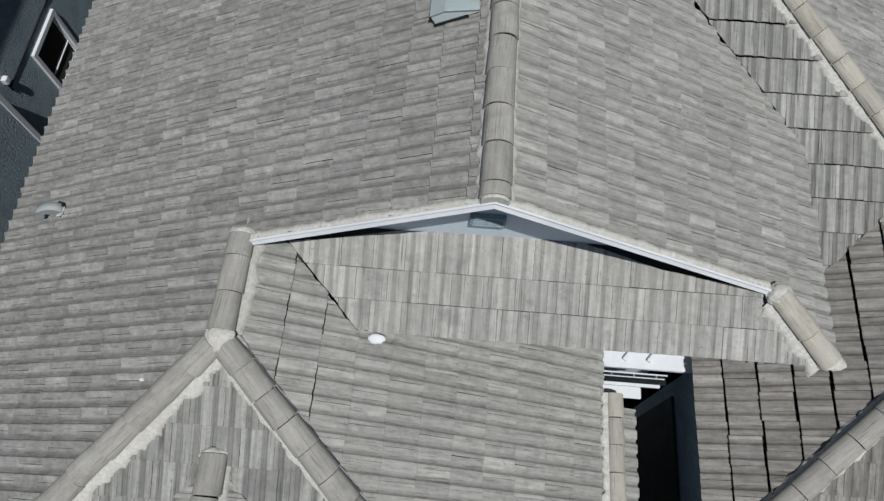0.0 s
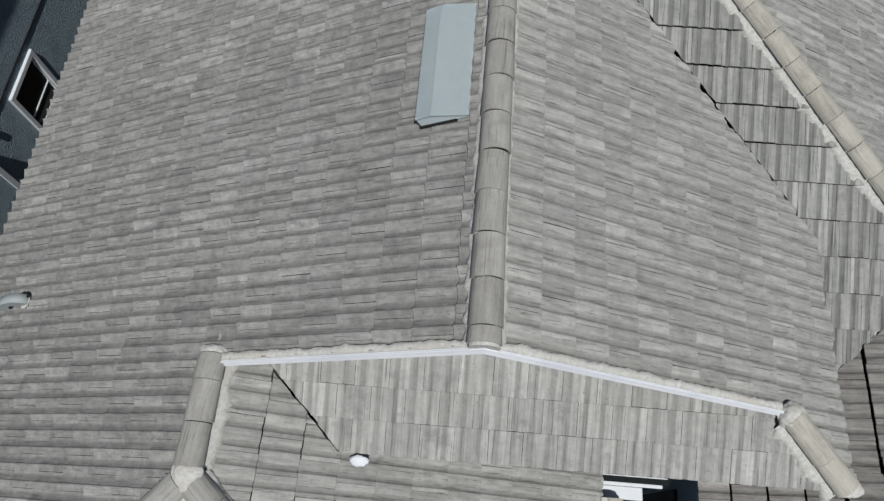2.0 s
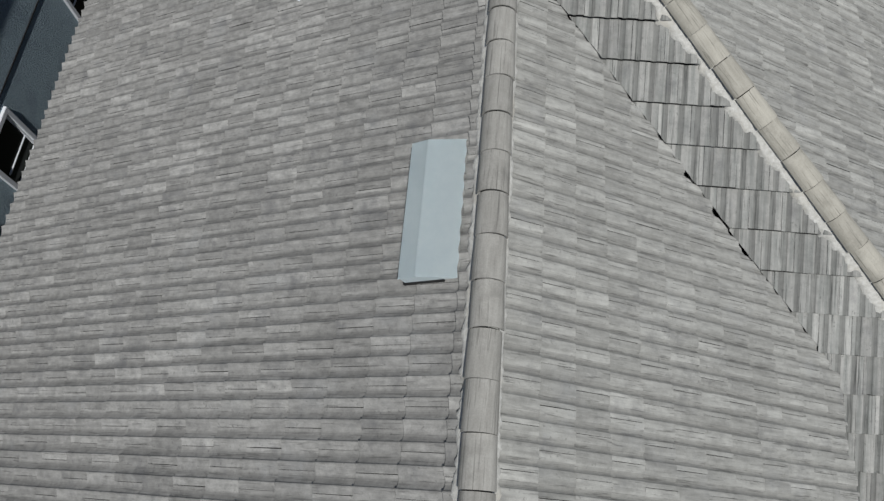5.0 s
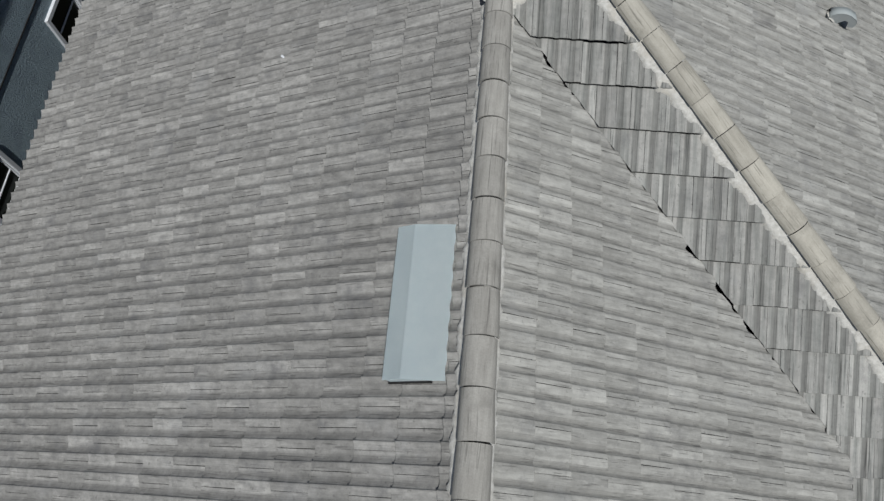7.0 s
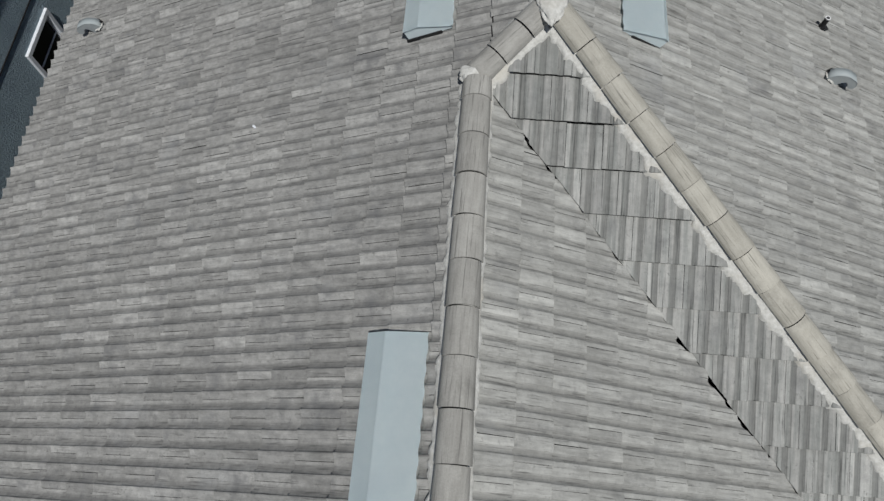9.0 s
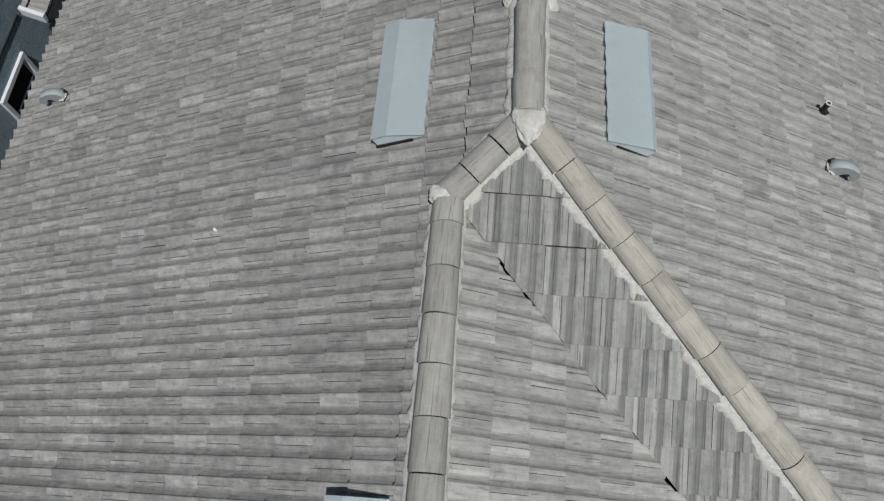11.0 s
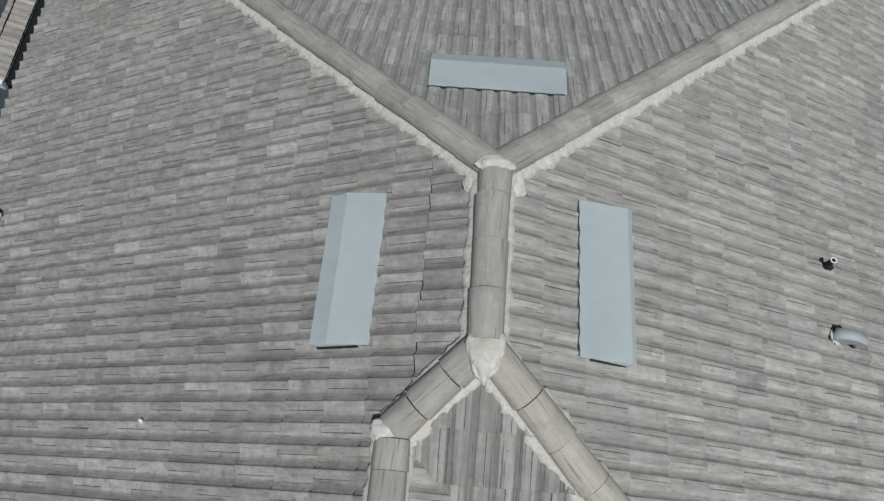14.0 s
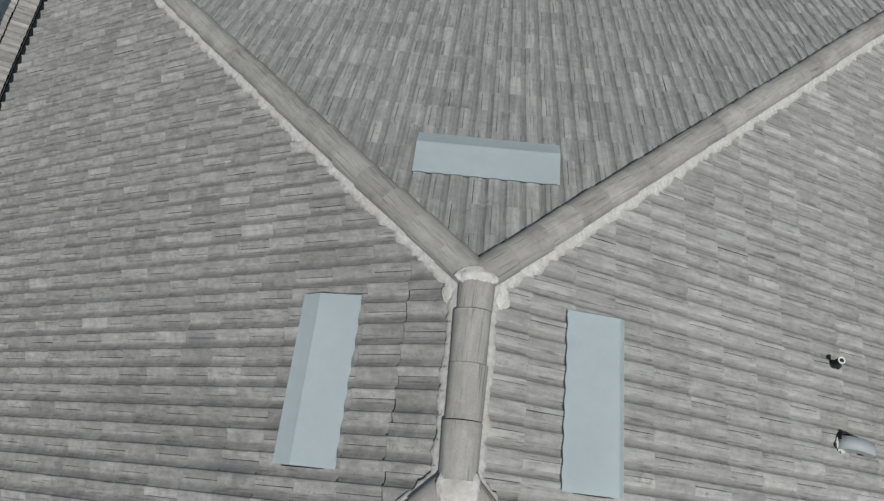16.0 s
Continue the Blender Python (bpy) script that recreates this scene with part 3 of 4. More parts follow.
# ---------------------------------------------------------------- vents on the roof
def roof_vent(slope, x, y, along, turned, label, fold=0.305, deep=0.455):
    """Low dormer vent: wide top sheet with a scalloped upper edge, short front sheet, two gables, black slab for the
    shaded gap.
    (x, y): the middle of the upper edge, along: its length."""
    e = new("roof_vent")
    u, v = slope.uv(x, y)
    e.matrix_world = slope.m @ pose(u, v, 0.013)
    tagged(e, label, "roof vent", "dormer vents on the roof")
    half, rise = along / 2, 0.098
    # top sheet, scalloped over the rolls
    n = 48
    bm = bmesh.new()
    rows = []
    for i in range(n + 1):
        s = -half + along * i / n
        wave = 0.005 * math.cos(2 * math.pi * (s + turned) / (TILE_W / 2)) + 0.004 * noise.noise(Vector((s * 4, x, y)))
        col = [(s, wave, 0.032), (s, -0.02, 0.037), (s, -fold + 0.012, rise + 0.028), (s, -fold, rise + 0.030), (s, -fold - 0.010, rise + 0.028), (s, -deep, 0.113)]
        rows.append([bm.verts.new(c) for c in col])
    for a, b in zip(rows, rows[1:]):
        for j in range(5):
            bm.faces.new((a[j], a[j + 1], b[j + 1], b[j]))
    bmesh.ops.solidify(bm, geom=bm.faces[:], thickness=0.004)
    part("hood", bm, VENT_PAINT, e)
    # upright end plates, flush with the ends of the hood, their feet over the tiles
    for s, sgn in ((-half + 0.012, 1), (half - 0.012, -1)):
        bm = bmesh.new()
        outer = [(s, -deep + 0.004, -0.015), (s, -0.02, 0.0), (s, -0.02, 0.033), (s, -fold, rise + 0.025), (s, -deep + 0.004, 0.109)]
        vs = [bm.verts.new(c) for c in outer] + [bm.verts.new((c[0] + sgn * 0.004, c[1], c[2])) for c in outer]
        bm.faces.new(vs[:5])
        bm.faces.new(vs[:4:-1])
        for k in range(5):
            bm.faces.new((vs[k], vs[(k + 1) % 5], vs[5 + (k + 1) % 5], vs[5 + k]))
        bmesh.ops.recalc_face_normals(bm, faces=bm.faces)
        part("end_plate", bm, VENT_PAINT, e)
    # black slab on the tiles that paints the shaded gap at the front and sides
    part("flange", boxed((-half - 0.002, -deep - 0.014, -0.02), (half + 0.002, -0.12, 0.008), 0.003), BLACK, e, "black slab painting the shaded gap under the metal hood")
    return e


VENT = "blue-grey painted sheet metal dormer vent set in the tiles"
roof_vent(SLOPE_A, -0.757, -3.215, 1.19, 0.02, VENT)
roof_vent(SLOPE_A, -0.775, 0.735, 1.20, 0.05, "scratched blue-grey sheet metal dormer vent set in the tiles")
roof_vent(SLOPE_D, 0.650, 0.76, 1.21, 0.04, VENT, 0.385, 0.435)
roof_vent(SLOPE_H, 0.01, 2.43, 1.18, 0.0, VENT)


def exhaust_hood(slope, x, y, way, label, foot, north):
    """Gooseneck exhaust: a flat-sided duct that rises from its flashing, bends over and droops down slope; the round
    black pipe below shows on its north side."""
    e = new("exhaust_hood")
    u, v = slope.uv(x, y)
    e.matrix_world = slope.m @ pose(u, v, 0.02, 0, 0, way) @ Matrix.Scale(0.90, 4)
    tagged(e, label, "exhaust hood", "exhaust hoods on the roof")
    back = [(0.0, -0.03), (0.004, 0.045), (0.03, 0.092), (0.075, 0.130), (0.125, 0.155), (0.18, 0.167)]
    crown = [(0.255 + 0.090 * math.sin(radians(a)), 0.078 + 0.088 * math.cos(radians(a))) for a in range(-10, 116, 14)]
    under = [(0.318, 0.040), (0.300, 0.036), (0.278, 0.044), (0.255, 0.070), (0.230, 0.088), (0.200, 0.084), (0.176, 0.056), (0.162, 0.020), (0.150, -0.03)]
    outline = back + crown + under
    half = 0.058
    bm = bmesh.new()
    for sx in (-half, half):
        ring = [bm.verts.new((sx, -s, z)) for s, z in outline]
        bm.faces.new(ring if sx < 0 else ring[::-1])
    strip = bmesh.new()
    a = [strip.verts.new((-half - 0.003, -s * 1.008, z + 0.002)) for s, z in back + crown]
    b = [strip.verts.new((half + 0.003, -s * 1.008, z + 0.002)) for s, z in back + crown]
    for k in range(len(a) - 1):
        strip.faces.new((a[k], a[k + 1], b[k + 1], b[k]))
    bmesh.ops.recalc_face_normals(strip, faces=strip.faces)
    bmesh.ops.solidify(strip, geom=strip.faces[:], thickness=0.004)
    belly = bmesh.new()
    a = [belly.verts.new((-half, -s, z)) for s, z in crown[-1:] + under]
    b = [belly.verts.new((half, -s, z)) for s, z in crown[-1:] + under]
    for k in range(len(a) - 1):
        belly.faces.new((a[k], a[k + 1], b[k + 1], b[k]))
    part("side_plate", bm, PIPE_PAINT, e)
    part("back_strip", strip, HOOD_PAINT, e, "bent pale strip over the duct", smooth=True)
    part("mouth", belly, PIPE_PAINT, e)
    pipe = bmesh.new()
    bmesh.ops.create_cone(pipe, cap_ends=True, segments=24, radius1=0.078, radius2=0.074, depth=0.05)
    pipe.transform(pose(north * 0.045, -0.075, 0.012))
    part("pipe_collar", pipe, BLACK, e, "round black pipe collar")
    # ragged sealant round its foot
    bed = bmesh.new()
    bmesh.ops.create_icosphere(bed, subdivisions=3, radius=1.0)
    for vert in bed.verts:
        k = 1 + 0.5 * noise.noise(vert.co * 2.4 + Vector((x, y, 0)))
        vert.co = Vector((vert.co.x * 0.075 * k - north * 0.012, vert.co.y * 0.075 * k - 0.06, vert.co.z * 0.012))
    part("sealant", bed, foot, e, "rough sealant round the duct")
    return e


HOOD = "blue-grey painted sheet metal gooseneck exhaust hood on the tiles"
exhaust_hood(SLOPE_A, -5.38, -4.97, 10, HOOD, MORTAR, -1)
exhaust_hood(SLOPE_A, -5.50, 1.90, 10, HOOD, MORTAR, -1)
exhaust_hood(SLOPE_D, 3.18, 0.87, -8, HOOD, MORTAR, 1)


def plumbing_pipe(slope, x, y):
    e = new("plumbing_pipe")
    u, v = slope.uv(x, y)
    e.matrix_world = Matrix.Translation(slope.at(x, y))
    tagged(e, "short black plumbing vent pipe with a bright metal rim", "vent pipe")
    for name, r, r2, z0, z1, mat, lab in (("pipe", 0.028, 0.028, -0.05, 0.158, BLACK, ""), ("boot", 0.042, 0.032, 0.0, 0.045, BLACK, "black rubber boot")):
        b = bmesh.new()
        bmesh.ops.create_cone(b, cap_ends=True, segments=20, radius1=r, radius2=r2, depth=z1 - z0)
        b.transform(pose(0, 0, (z0 + z1) / 2))
        part(name, b, mat, e, lab, smooth=False)
    b = bmesh.new()
    ring = []
    for z, r in ((0.156, 0.030), (0.163, 0.0305), (0.163, 0.020), (0.14, 0.019)):
        ring.append([b.verts.new((r * math.cos(2 * math.pi * i / 20), r * math.sin(2 * math.pi * i / 20), z)) for i in range(20)])
    for a, c in zip(ring, ring[1:]):
        for i in range(20):
            b.faces.new((a[i], a[(i + 1) % 20], c[(i + 1) % 20], c[i]))
    part("rim", b, STEEL, e, "bright metal rim")
    part("flashing", boxed((-0.055, -0.065, 0.032), (0.005, 0.005, 0.040), 0.002, slope.m.to_3x3().to_4x4() @ pose(0, 0, 0, 0, 0, 35)), BLACK, e, "torn black flashing")
    return e


plumbing_pipe(SLOPE_D, 3.24, 1.55)


# ---------------------------------------------------------------- entry gap between the two wings
def entry_trim():
    z = RIDGE - 3.42
    e = part("entry_ledge", boxed((0.90, -6.12, z - 0.06), (2.02, -5.86, z), 0.006), WHITE)
    tagged(e, "white painted ledge under the skirt roof eave", "ledge", kind="structure")
    for x in (1.26, 1.54):
        b = new("ledge_bracket")
        b.location = (x, -5.98, z)
        tagged(b, "small white bracket box on the ledge", "bracket", "brackets on the ledge")
        part("body", boxed((-0.02, -0.07, 0.0), (0.03, 0.07, 0.035), 0.004, pose(0, 0, 0, 0, 0, -38)), WHITE, b)
        part("cover", boxed((-0.03, -0.065, 0.0), (-0.018, 0.065, 0.030), 0.002, pose(0, 0, 0, 0, 0, -38)), STUCCO, b, "dark cover")
    g = new("gutter")
    g.location = (0.92, -6.29, z - 0.05)
    tagged(g, "white metal rain gutter with dark channel", "gutter")
    part("channel", boxed((0, 0.004, -0.03), (0.80, 0.118, -0.012), 0.002), GUTTER, g, "dark channel")
    part("front_lip", boxed((0, -0.030, -0.03), (0.72, 0.006, 0.004), 0.004), WHITE, g)
    part("middle_rib", boxed((0, 0.072, -0.02), (0.78, 0.082, 0.004), 0.002), WHITE, g)
    part("rear_lip", boxed((0, 0.116, -0.03), (0.82, 0.130, 0.006), 0.004), WHITE, g)
    for k in range(3):
        part("clip", boxed((0.16 + 0.26 * k, 0.084, -0.016), (0.175 + 0.26 * k, 0.116, -0.002), 0.002), STUCCO, g)
    # black panel added on the entry wall to give its deep shade
    d = part("entry_screen", boxed((1.985, -7.7, 0.3), (2.015, -6.25, RIDGE - 4.12), 0.004), BLACK)
    tagged(d, "black panel for the deep shade low in the entry gap", "screen", kind="structure")
    f = part("fascia_board", boxed((0.90, -6.46, z - 0.085), (1.42, -6.325, z - 0.055), 0.005), WHITE)
    tagged(f, "white fascia board end beside the barrel tiles", "trim", kind="structure")


entry_trim()


def sheet_cap():
    """Bright crumpled metal diverter at the foot of the valley."""
    bm = bmesh.new()
    bmesh.ops.create_icosphere(bm, subdivisions=3, radius=1.0)
    for v in bm.verts:
        v.co = Vector((v.co.x * 0.085, v.co.y * 0.05, v.co.z * 0.02)) * (1 + 0.25 * noise.noise(v.co * 2.3))
    bm.transform(pose(-1.52, -6.42, SLOPE_E.z(0, -6.40) + 0.005, 18, 0, 0))
    tagged(part("valley_flashing", bm, WHITE, smooth=True), "bright white metal flashing end at the valley foot", "flashing", kind="structure")


sheet_cap()


# ---------------------------------------------------------------- the house across the side yard
def neighbour_window(parent, y0, y1, z0, z1):
    """White-framed sash window set in the stucco, backed by a black panel for the unlit room."""
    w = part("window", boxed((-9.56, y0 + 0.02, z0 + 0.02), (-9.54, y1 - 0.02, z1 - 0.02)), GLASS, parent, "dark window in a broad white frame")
    t = 0.10
    fr = bmesh.new()
    for lo, hi in (((-9.53, y0, z1 - t), (-9.44, y1, z1)), ((-9.53, y0, z0), (-9.44, y1, z0 + t)), ((-9.53, y0, z0 + t), (-9.44, y0 + t, z1 - t)), ((-9.53, y1 - t, z0 + t), (-9.44, y1, z1 - t))):
        box(fr, lo, hi, 0.006)
    part("window_frame", fr, WHITE, w, "broad white frame")
    part("sash_bar", boxed((-9.54, y0 + t + 0.1, 1.405), (-9.51, y1 - t, 1.43), 0.004), WHITE, w, "thin white sash bar")
    part("sash_bar", boxed((-9.54, y1 - t - 0.03, z0 + t), (-9.49, y1 - t, z1 - t), 0.004), WHITE, w, "thin white sash bar")
    return w


def neighbour_house():
    h = new("neighbour_house")
    h.location = (0, 0, 0)
    tagged(h, "slate-blue stucco house with white-framed windows across the yard", "house")
    # stucco wall with real openings
    wins = [(-0.03, 1.19, 1.00, 2.24), (4.19, 5.44, 0.80, 2.0)]
    x0, x1 = -9.7, -9.5
    ys = [-16.0, wins[0][0], wins[0][1], wins[1][0], wins[1][1], 18.0]
    for a, b in ((ys[0], ys[1]), (ys[2], ys[3]), (ys[4], ys[5])):
        part("wall", boxed((x0, a, 0), (x1, b, 5.6)), STUCCO, h)
    for y0, y1, z0, z1 in wins:
        part("wall", boxed((x0, y0, 0), (x1, y1, z0)), STUCCO, h)
        part("wall", boxed((x0, y0, z1), (x1, y1, 5.6)), STUCCO, h)
    part("wall", boxed((-9.5, -9.0, 0), (-9.22, -1.50, 3.1), 0.01), STUCCO, h, "stucco bump-out beside the window")
    part("corner_trim", boxed((-9.24, -1.56, 0), (-9.19, -1.44, 3.1), 0.005), WHITE, h, "white corner trim")
    part("rear_wall", boxed((-16.0, -16.0, 0), (-15.8, 18, 2.3)), STUCCO, h)
    # black panel added in place of the unlit room
    part("rear_room", boxed((-11.4, -1.2, 0.2), (-11.2, 6.0, 3.0)), BLACK, h, "black panel standing in for the unlit room behind the windows")
    for w in wins:
        neighbour_window(h, *w)
    part("conduit", boxed((-9.5, -0.9, 2.405), (-9.482, 6.0, 2.435), 0.004), BLACK, h, "thin dark conduit along the wall")
    part("eave", boxed((-9.7, -16, 5.45), (-9.20, 18.0, 5.6), 0.01), WHITE, h, "white eave board")
    # main roof of the house
    b = bmesh.new()
    vs = [b.verts.new(c) for c in ((-9.16, -16, 5.6), (-9.16, 18, 5.6), (-15.5, 18, 8.4), (-15.5, -16, 8.4), (-9.16, -16, 5.66), (-9.16, 18, 5.66), (-15.5, 18, 8.46), (-15.5, -16, 8.46))]
    for f in ((0, 3, 2, 1), (4, 5, 6, 7), (0, 1, 5, 4), (1, 2, 6, 5), (2, 3, 7, 6), (3, 0, 4, 7)):
        b.faces.new([vs[i] for i in f])
    part("roof", b, TILE_TAN, h, "tan tiled roof")
    # lamp box on the wall
    lamp = new("wall_lamp")
    lamp.location = (-9.5, -0.93, 2.64)
    tagged(lamp, "small white lamp box on the blue stucco wall", "wall lamp")
    part("body", boxed((0, -0.06, -0.06), (0.10, 0.06, 0.06), 0.006), WHITE, lamp)
    part("arm", boxed((0.0, -0.02, -0.30), (0.03, 0.02, -0.06), 0.004), GUTTER, lamp, "dark arm")


neighbour_house()
PORCH = Slope(2.42 - P_ * 8.95, -P_, 0)


def porch_trim():
    z = PORCH.z(-8.95, 0)
    tagged(part("porch_gutter", boxed((-8.99, 6.02, z - 0.22), (-8.60, 16.0, z - 0.08), 0.01), GUTTER), "dark gutter along the porch roof eave", "gutter", kind="structure")
    a = [Vector((x, y, PORCH.z(x, 0) + d)) for x in (-8.95, -9.34) for y in (5.95, 6.04) for d in (-0.14, 0.03)]
    b = bmesh.new()
    vs = [b.verts.new(p) for p in a]
    for f in ((0, 1, 5, 4), (2, 6, 7, 3), (0, 4, 6, 2), (1, 3, 7, 5), (0, 2, 3, 1), (4, 5, 7, 6)):
        b.faces.new([vs[i] for i in f])
    bmesh.ops.recalc_face_normals(b, faces=b.faces)
    tagged(part("porch_rake", b, WHITE), "white rake board at the end of the porch roof", "trim", kind="structure")


porch_trim()


def crumb(slope, x, y, seed):
    bm = bmesh.new()
    bmesh.ops.create_icosphere(bm, subdivisions=2, radius=1.0)
    for v in bm.verts:
        v.co = Vector((v.co.x * 0.014, v.co.y * 0.022, v.co.z * 0.009)) * (1 + 0.5 * noise.noise(v.co * 1.6 + Vector((seed, 0, 0))))
    bm.transform(Matrix.Translation(slope.at(x, y, 0.014)) @ pose(0, 0, 0, 0, 0, seed * 50))
    tagged(part("mortar_crumb", bm, WHITE), "small pale crumb of mortar lying on the tiles", "debris", "crumbs on the roof")


for i, (x, y) in enumerate(((-2.68, -0.40), (-3.55, -7.02))):
    crumb(SLOPE_A, x, y, i + 1.0)


# ---------------------------------------------------------------- ridges
def z_on(slope, x, y):
    return (x, y, slope.z(x, y))


RX = -0.551
ridge_line("ridge_main", z_on(SLOPE_A, 0, 0.13), z_on(SLOPE_A, 0, 1.40), SLOPE_A, SLOPE_D, 0.347, 0.354)
ridge_line("ridge_wing", z_on(SLOPE_A, RX, -0.50), z_on(SLOPE_A, RX, -5.74), SLOPE_B, SLOPE_A, 0.20, wide=(0.022, 0.036), rag=0.018)
ridge_line("hip_short", z_on(SLOPE_A, -0.02, 0.10), z_on(SLOPE_A, RX, RX + 0.12), SLOPE_C, SLOPE_A, 0.275, 0.302, wide=(0.045, 0.035), rag=0.02, gap=0.012, begin=0.02, lift=0.024)
ridge_line("hip_front", z_on(SLOPE_D, 0.02, 0.10), z_on(SLOPE_D, 4.22, -4.10), SLOPE_D, SLOPE_C, 0.424, 0.3545, wide=(0.020, 0.055), rag=0.030, material=CAP_PALE, begin=0.02)
ridge_line("hip_far_1", z_on(SLOPE_A, 0, 1.416), z_on(SLOPE_A, -6.2, 7.616), SLOPE_A, SLOPE_H, 0.30, wide=(0.055, 0.012), rag=0.026, gap=0.003)
ridge_line("hip_far_2", z_on(SLOPE_D, 0, 1.416), z_on(SLOPE_D, 6.2, 7.616), SLOPE_H, SLOPE_D, 0.30, wide=(0.012, 0.062), rag=0.030, gap=0.003)
ridge_line("ridge_lower", z_on(SLOPE_A, -2.8, -5.70), z_on(SLOPE_A, -2.8, -6.62), SLOPE_F, SLOPE_A, 0.23, 0.35, wide=(0.06, 0.012), rag=0.024)
ridge_line("hip_lower_1", z_on(SLOPE_A, -2.84, -6.72), z_on(SLOPE_A, -6.2, -10.08), SLOPE_I, SLOPE_A, 0.30, wide=(0.075, 0.008), rag=0.036, gap=0.003)
ridge_line("hip_lower_2", z_on(SLOPE_F, -2.76, -6.72), z_on(SLOPE_F, 0.6, -10.08), SLOPE_F, SLOPE_I, 0.26, 0.30, wide=(0.008, 0.036), rag=0.018)
ridge_line("hip_skirt", z_on(SLOPE_B, 2.20, -5.776), z_on(SLOPE_B, 2.73, -6.306), SLOPE_B, SLOPE_E, 0.47, 0.5, wide=(0.008, 0.065), rag=0.035, label="short hip of mortar-smeared barrel tiles on the skirt roof", material=CAP_PALE)
ridge_line("ridge_second_wing", z_on(SLOPE_G, 4.223, -4.10), z_on(SLOPE_G, 4.223, -5.95), SLOPE_D, SLOPE_G)
ridge_line("hip_second_wing_1", z_on(SLOPE_G, 4.20, -5.97), z_on(SLOPE_G, 2.0, -8.17), SLOPE_J, SLOPE_G, 0.30, 0.37, wide=(0.03, 0.03))
ridge_line("hip_second_wing_2", z_on(SLOPE_D, 4.25, -5.97), z_on(SLOPE_D, 6.2, -7.92), SLOPE_D, SLOPE_J)
DORMER_Y = -7.64
DORMER_Z = SLOPE_I.z(0, DORMER_Y)
DORMER_L = Slope(DORMER_Z + P_ * 2.8, P_, 0)
DORMER_R = Slope(DORMER_Z - P_ * 2.8, -P_, 0)
ridge_line("ridge_dormer", (-2.8, -7.60, DORMER_Z), (-2.8, -9.9, DORMER_Z), DORMER_R, DORMER_L, wide=(0.035, 0.012), rag=0.02)
EDGE = Slope(RIDGE - 3.31 + P_ * 1.06, -P_, 0)
ridge_line("ridge_entry", (1.06, -6.47, RIDGE - 3.31), (1.06, -9.9, RIDGE - 3.31), EDGE, SLOPE_F, 0.273, 0.29, radius=0.10, wide=(0.012, 0.05), rag=0.025, label="row of tan barrel tiles along the lower eave", material=CAP_PALE)

mortar_patch(0.0, 0.035, RIDGE + 0.092, (0.120, 0.175), 1.0, 0.22, (0, 0), 0.42)
mortar_patch(0.0, 1.41, RIDGE + 0.104, (0.135, 0.065), 2.0, 0.42)
mortar_patch(-0.175, 1.345, SLOPE_A.z(-0.165, 0) + 0.022, (0.06, 0.10), 2.4, 0.05, (0, -26))
mortar_patch(0.185, 1.345, SLOPE_D.z(0.175, 0) + 0.022, (0.08, 0.10), 2.7, 0.05, (0, 26))
mortar_patch(RX - 0.03, -0.455, SLOPE_A.z(RX, 0) + 0.062, (0.135, 0.085), 3.0, 0.5)
mortar_patch(RX + 0.12, -0.46, SLOPE_B.z(RX + 0.12, 0) + 0.045, (0.075, 0.075), 3.4, 0.22, (0, 20))
mortar_patch(-2.8, -6.69, SLOPE_A.z(-2.8, 0) + 0.085, (0.12, 0.13), 4.0, 0.22, (0, 0), 0.25)
mortar_patch(-2.8, -7.60, DORMER_Z + 0.06, (0.115, 0.06), 5.0, 0.6)
mortar_patch(-2.8, -5.68, SLOPE_A.z(-2.8, 0) + 0.050, (0.125, 0.07), 6.0, 0.5)
mortar_patch(2.74, -6.31, SLOPE_E.z(0, -6.31) + 0.055, (0.15, 0.10), 7.0)
mortar_patch(2.21, -5.79, SLOPE_B.z(2.2, 0) + 0.062, (0.13, 0.12), 8.0, 0.4)

# ---------------------------------------------------------------- tiles, slope by slope
tile_roof("roof_slope_1", SLOPE_A, [(0, 0.12), (0, 1.416), (-6.3, 7.716), (-6.3, -10.18), (-2.8, -6.68), (-2.8, -5.752), (RX, -5.752), (RX, -0.431)],
          0.346, -0.511, -0.4525, (-2.6, -5.6, 0, 2.4), TILE_MIXED, gap=0.004, relief=1.1, shape=LEANING, gaps=((-0.95, -0.8, -0.010), (-0.6, -0.5, -0.012)), label="long side slope of weathered grey-beige concrete roof tiles")
tile_roof("roof_slope_2", SLOPE_B, [(RX, -0.437), (2.88, -3.868), (2.88, -6.33), (2.754, -6.33), (2.176, -5.752), (RX, -5.752)],
          0.313, -0.472, 0.075, (-0.5, -5.7, 2.9, -0.5), cuts=0.012, relief=0.9, label="wing slope of weathered grey-beige concrete roof tiles")
tile_roof("roof_slope_3", SLOPE_C, [(0, 0.12), (4.223, -4.103), (2.65, -5.676), (2.65, -3.632), (RX, -0.431)],
          0.369, -0.811, 0.3675, (-1, -5, 4.3, 0), TILE_STREAKY, gap=0.024, lap=-0.004, rough=0.0015, relief=0.9, label="front hip end of streaked grey concrete roof tiles with open laps")
tile_roof("roof_slope_4", SLOPE_D, [(0, 0.12), (0, 1.416), (6.3, 7.716), (6.3, -8.02), (4.223, -5.947), (4.223, -4.103)],
          0.365, -2.27, 0.3245, (0, -1.6, 2.6, 2.8), relief=1.0, label="far side slope of pale grey-beige concrete roof tiles")
tile_roof("roof_slope_5", SLOPE_H, [(0, 1.416), (6.3, 7.716), (-6.3, 7.716)],
          0.36, -2.41, 0.2325, (-3.0, 1.4, 3.0, 4.4), TILE_HIP, relief=0.9, label="far hip end of streaked grey concrete roof tiles")
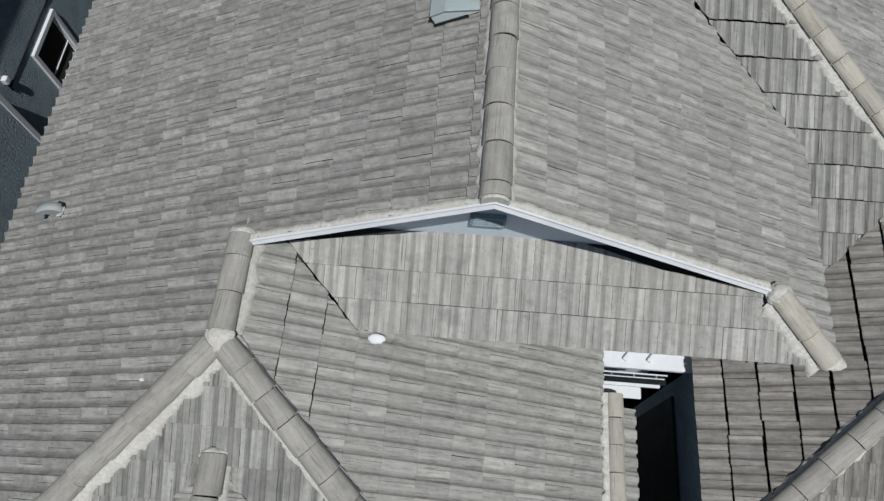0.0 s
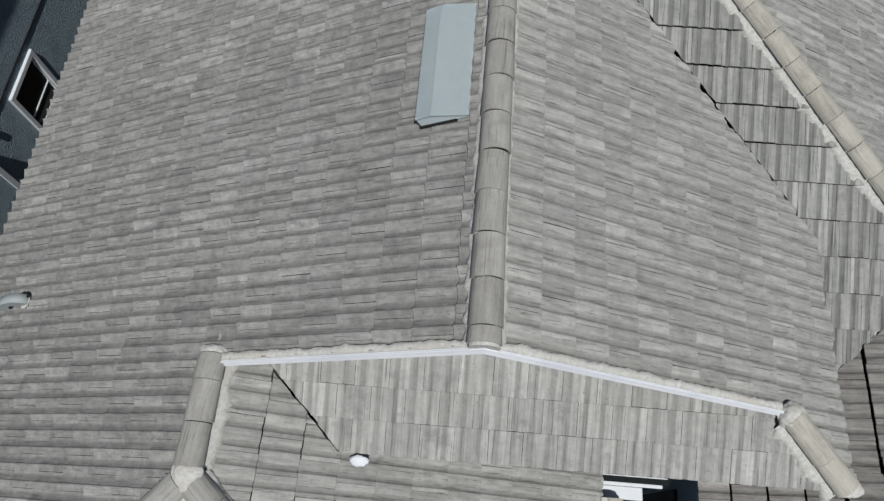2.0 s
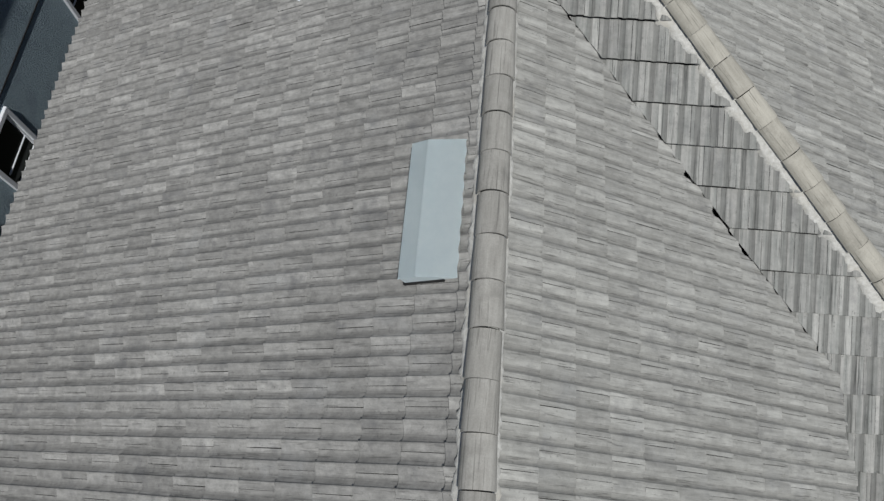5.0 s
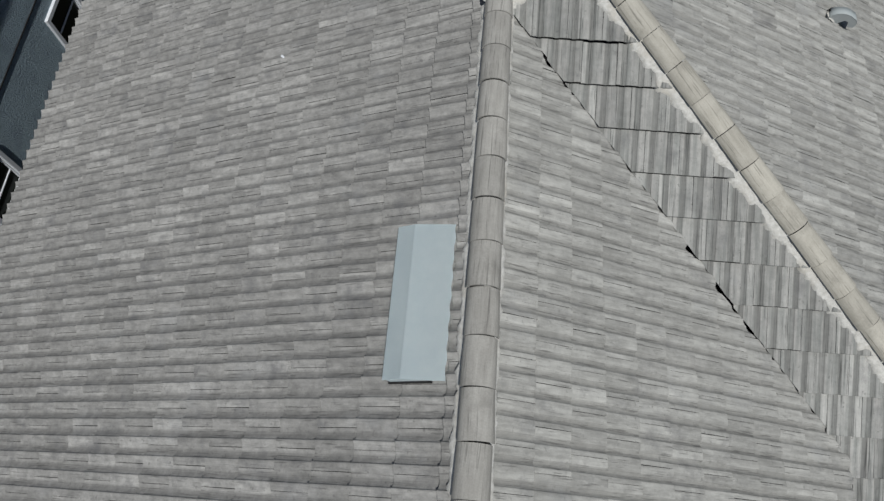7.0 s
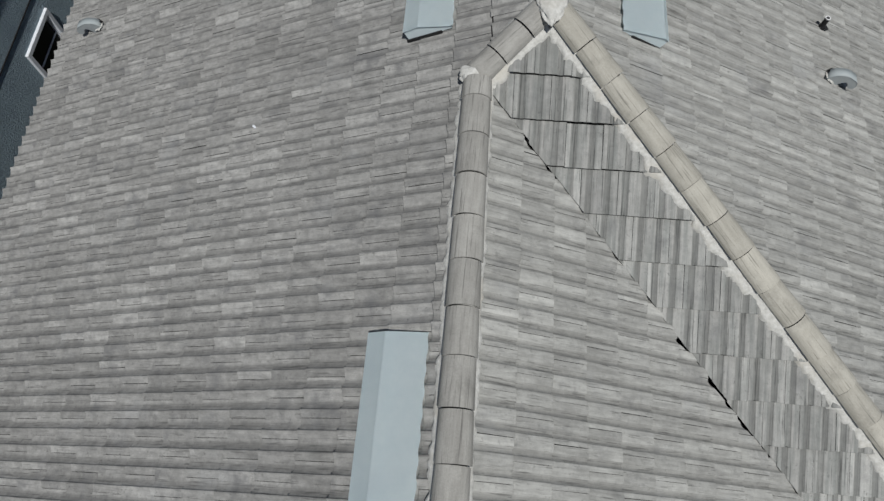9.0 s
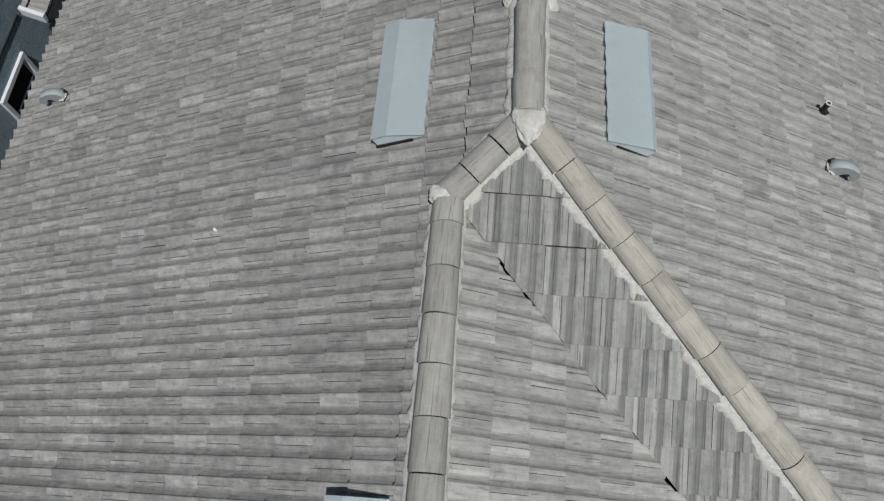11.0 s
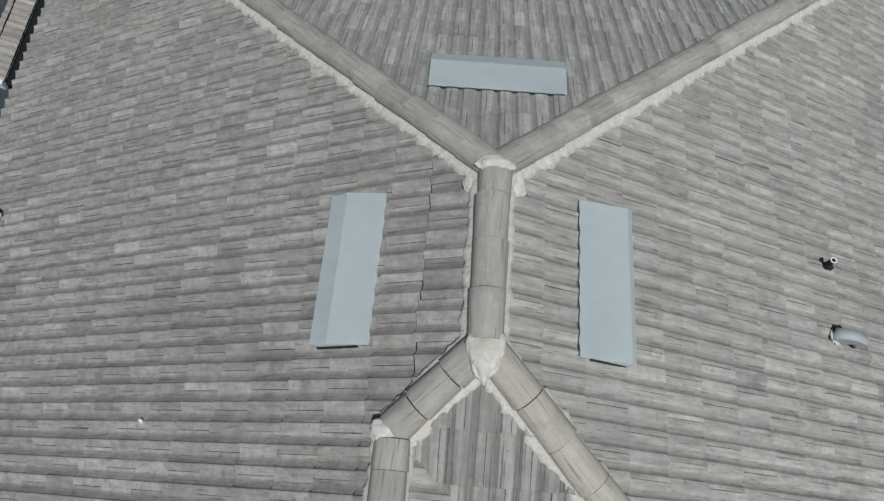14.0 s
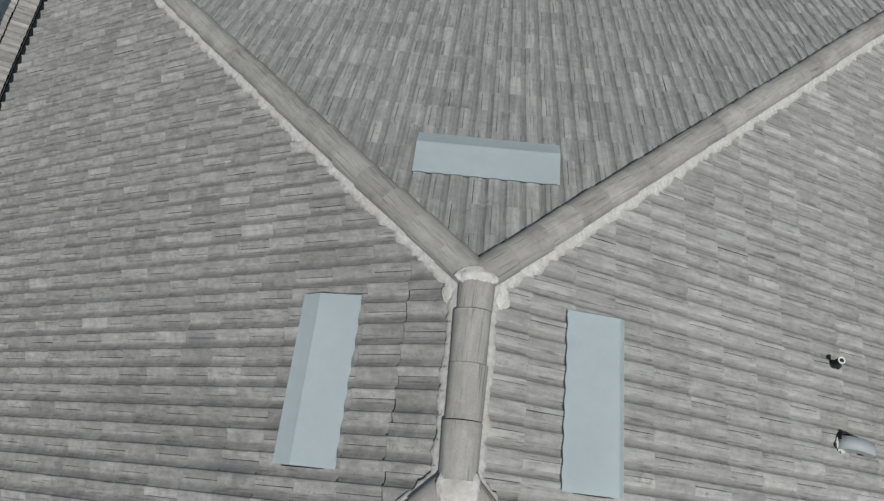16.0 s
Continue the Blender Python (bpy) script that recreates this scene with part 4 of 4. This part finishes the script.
tile_roof("roof_slope_6", SLOPE_E, [(0.30, -5.45), (1.15, -5.65), (2.17, -5.76), (2.784, -6.36), (-1.700, -6.36), (-2.42, -5.64), (-0.95, -5.45)],
          0.305, -7.19, -0.08, (-3, -6.6, 3, -5.4), TILE_SKIRT, lap=-0.005, rough=0.001, relief=0.42, courses=[(-7.1125, 0.31), (-6.8025, 0.305), (-6.4975, 0.46)], label="skirt roof of streaked grey tiles below the gable")
tile_roof("roof_slope_7", SLOPE_F, [(-2.8, -6.68), (-2.8, -5.45), (-2.624, -5.45), (-1.714, -6.36), (-1.60, -5.92), (0.95, -5.92), (0.95, -10.43)],
          0.36, 0.089, 0.1, (-2.8, -8.6, 1.0, -6.1), gaps=((1.7, 2.9, -0.008),), label="lower slope of grey-beige roof tiles beside the entry")
tile_roof("roof_slope_8", SLOPE_I, [(-2.8, -6.68), (-6.3, -10.18), (0.7, -10.18)],
          0.352, -8.24, 0.02, (-4.5, -8.6, -1, -6.7), TILE_STREAKY, label="lower front hip end of streaked grey tiles")
tile_roof("roof_slope_9", SLOPE_G, [(1.95, -5.92), (2.65, -5.92), (2.65, -5.676), (4.223, -4.103), (4.223, -5.947), (1.95, -8.22)],
          0.345, 2.85, 0.0, (1.9, -8.3, 4.3, -4), TILE_DARK, gap=0.008, lap=-0.022, rough=0.003, label="second wing slope of grey tiles with gaping dark laps")
tile_roof("roof_slope_10", SLOPE_J, [(4.223, -5.947), (1.95, -8.22), (6.3, -8.22), (6.3, -8.02)], 0.36, 0.0, 0.0, (0, 0, 0, 0), TILE_DARK)
tile_roof("roof_slope_11", DORMER_L, [(-2.8, DORMER_Y), (-2.8, -10.0), (-4.3, -10.0), (-4.3, -9.14)], 0.35, 0.0, 0.0, (0, 0, 0, 0), label="small dormer slope of grey roof tiles")
tile_roof("roof_slope_12", DORMER_R, [(-2.8, DORMER_Y), (-2.8, -10.0), (-1.3, -10.0), (-1.3, -9.14)], 0.35, 0.0, 0.0, (0, 0, 0, 0), label="small dormer slope of grey roof tiles")
tile_roof("roof_slope_13", EDGE, [(1.06, -6.6), (1.34, -6.6), (1.34, -10.0), (1.06, -10.0)], 0.34, -1.34 / COS, 0.0, (0, 0, 0, 0), label="narrow strip of grey tiles along the entry gap")
porch = tile_roof("porch_roof", PORCH, [(-8.95, 6.05), (-8.95, 16.0), (-9.34, 16.0), (-9.34, 6.05)], 0.34, 8.95 / COS, 0.0, (0, 0, 0, 0), TILE_TAN, lap=-0.02, label="tan tiled porch roof of the house across the yard")
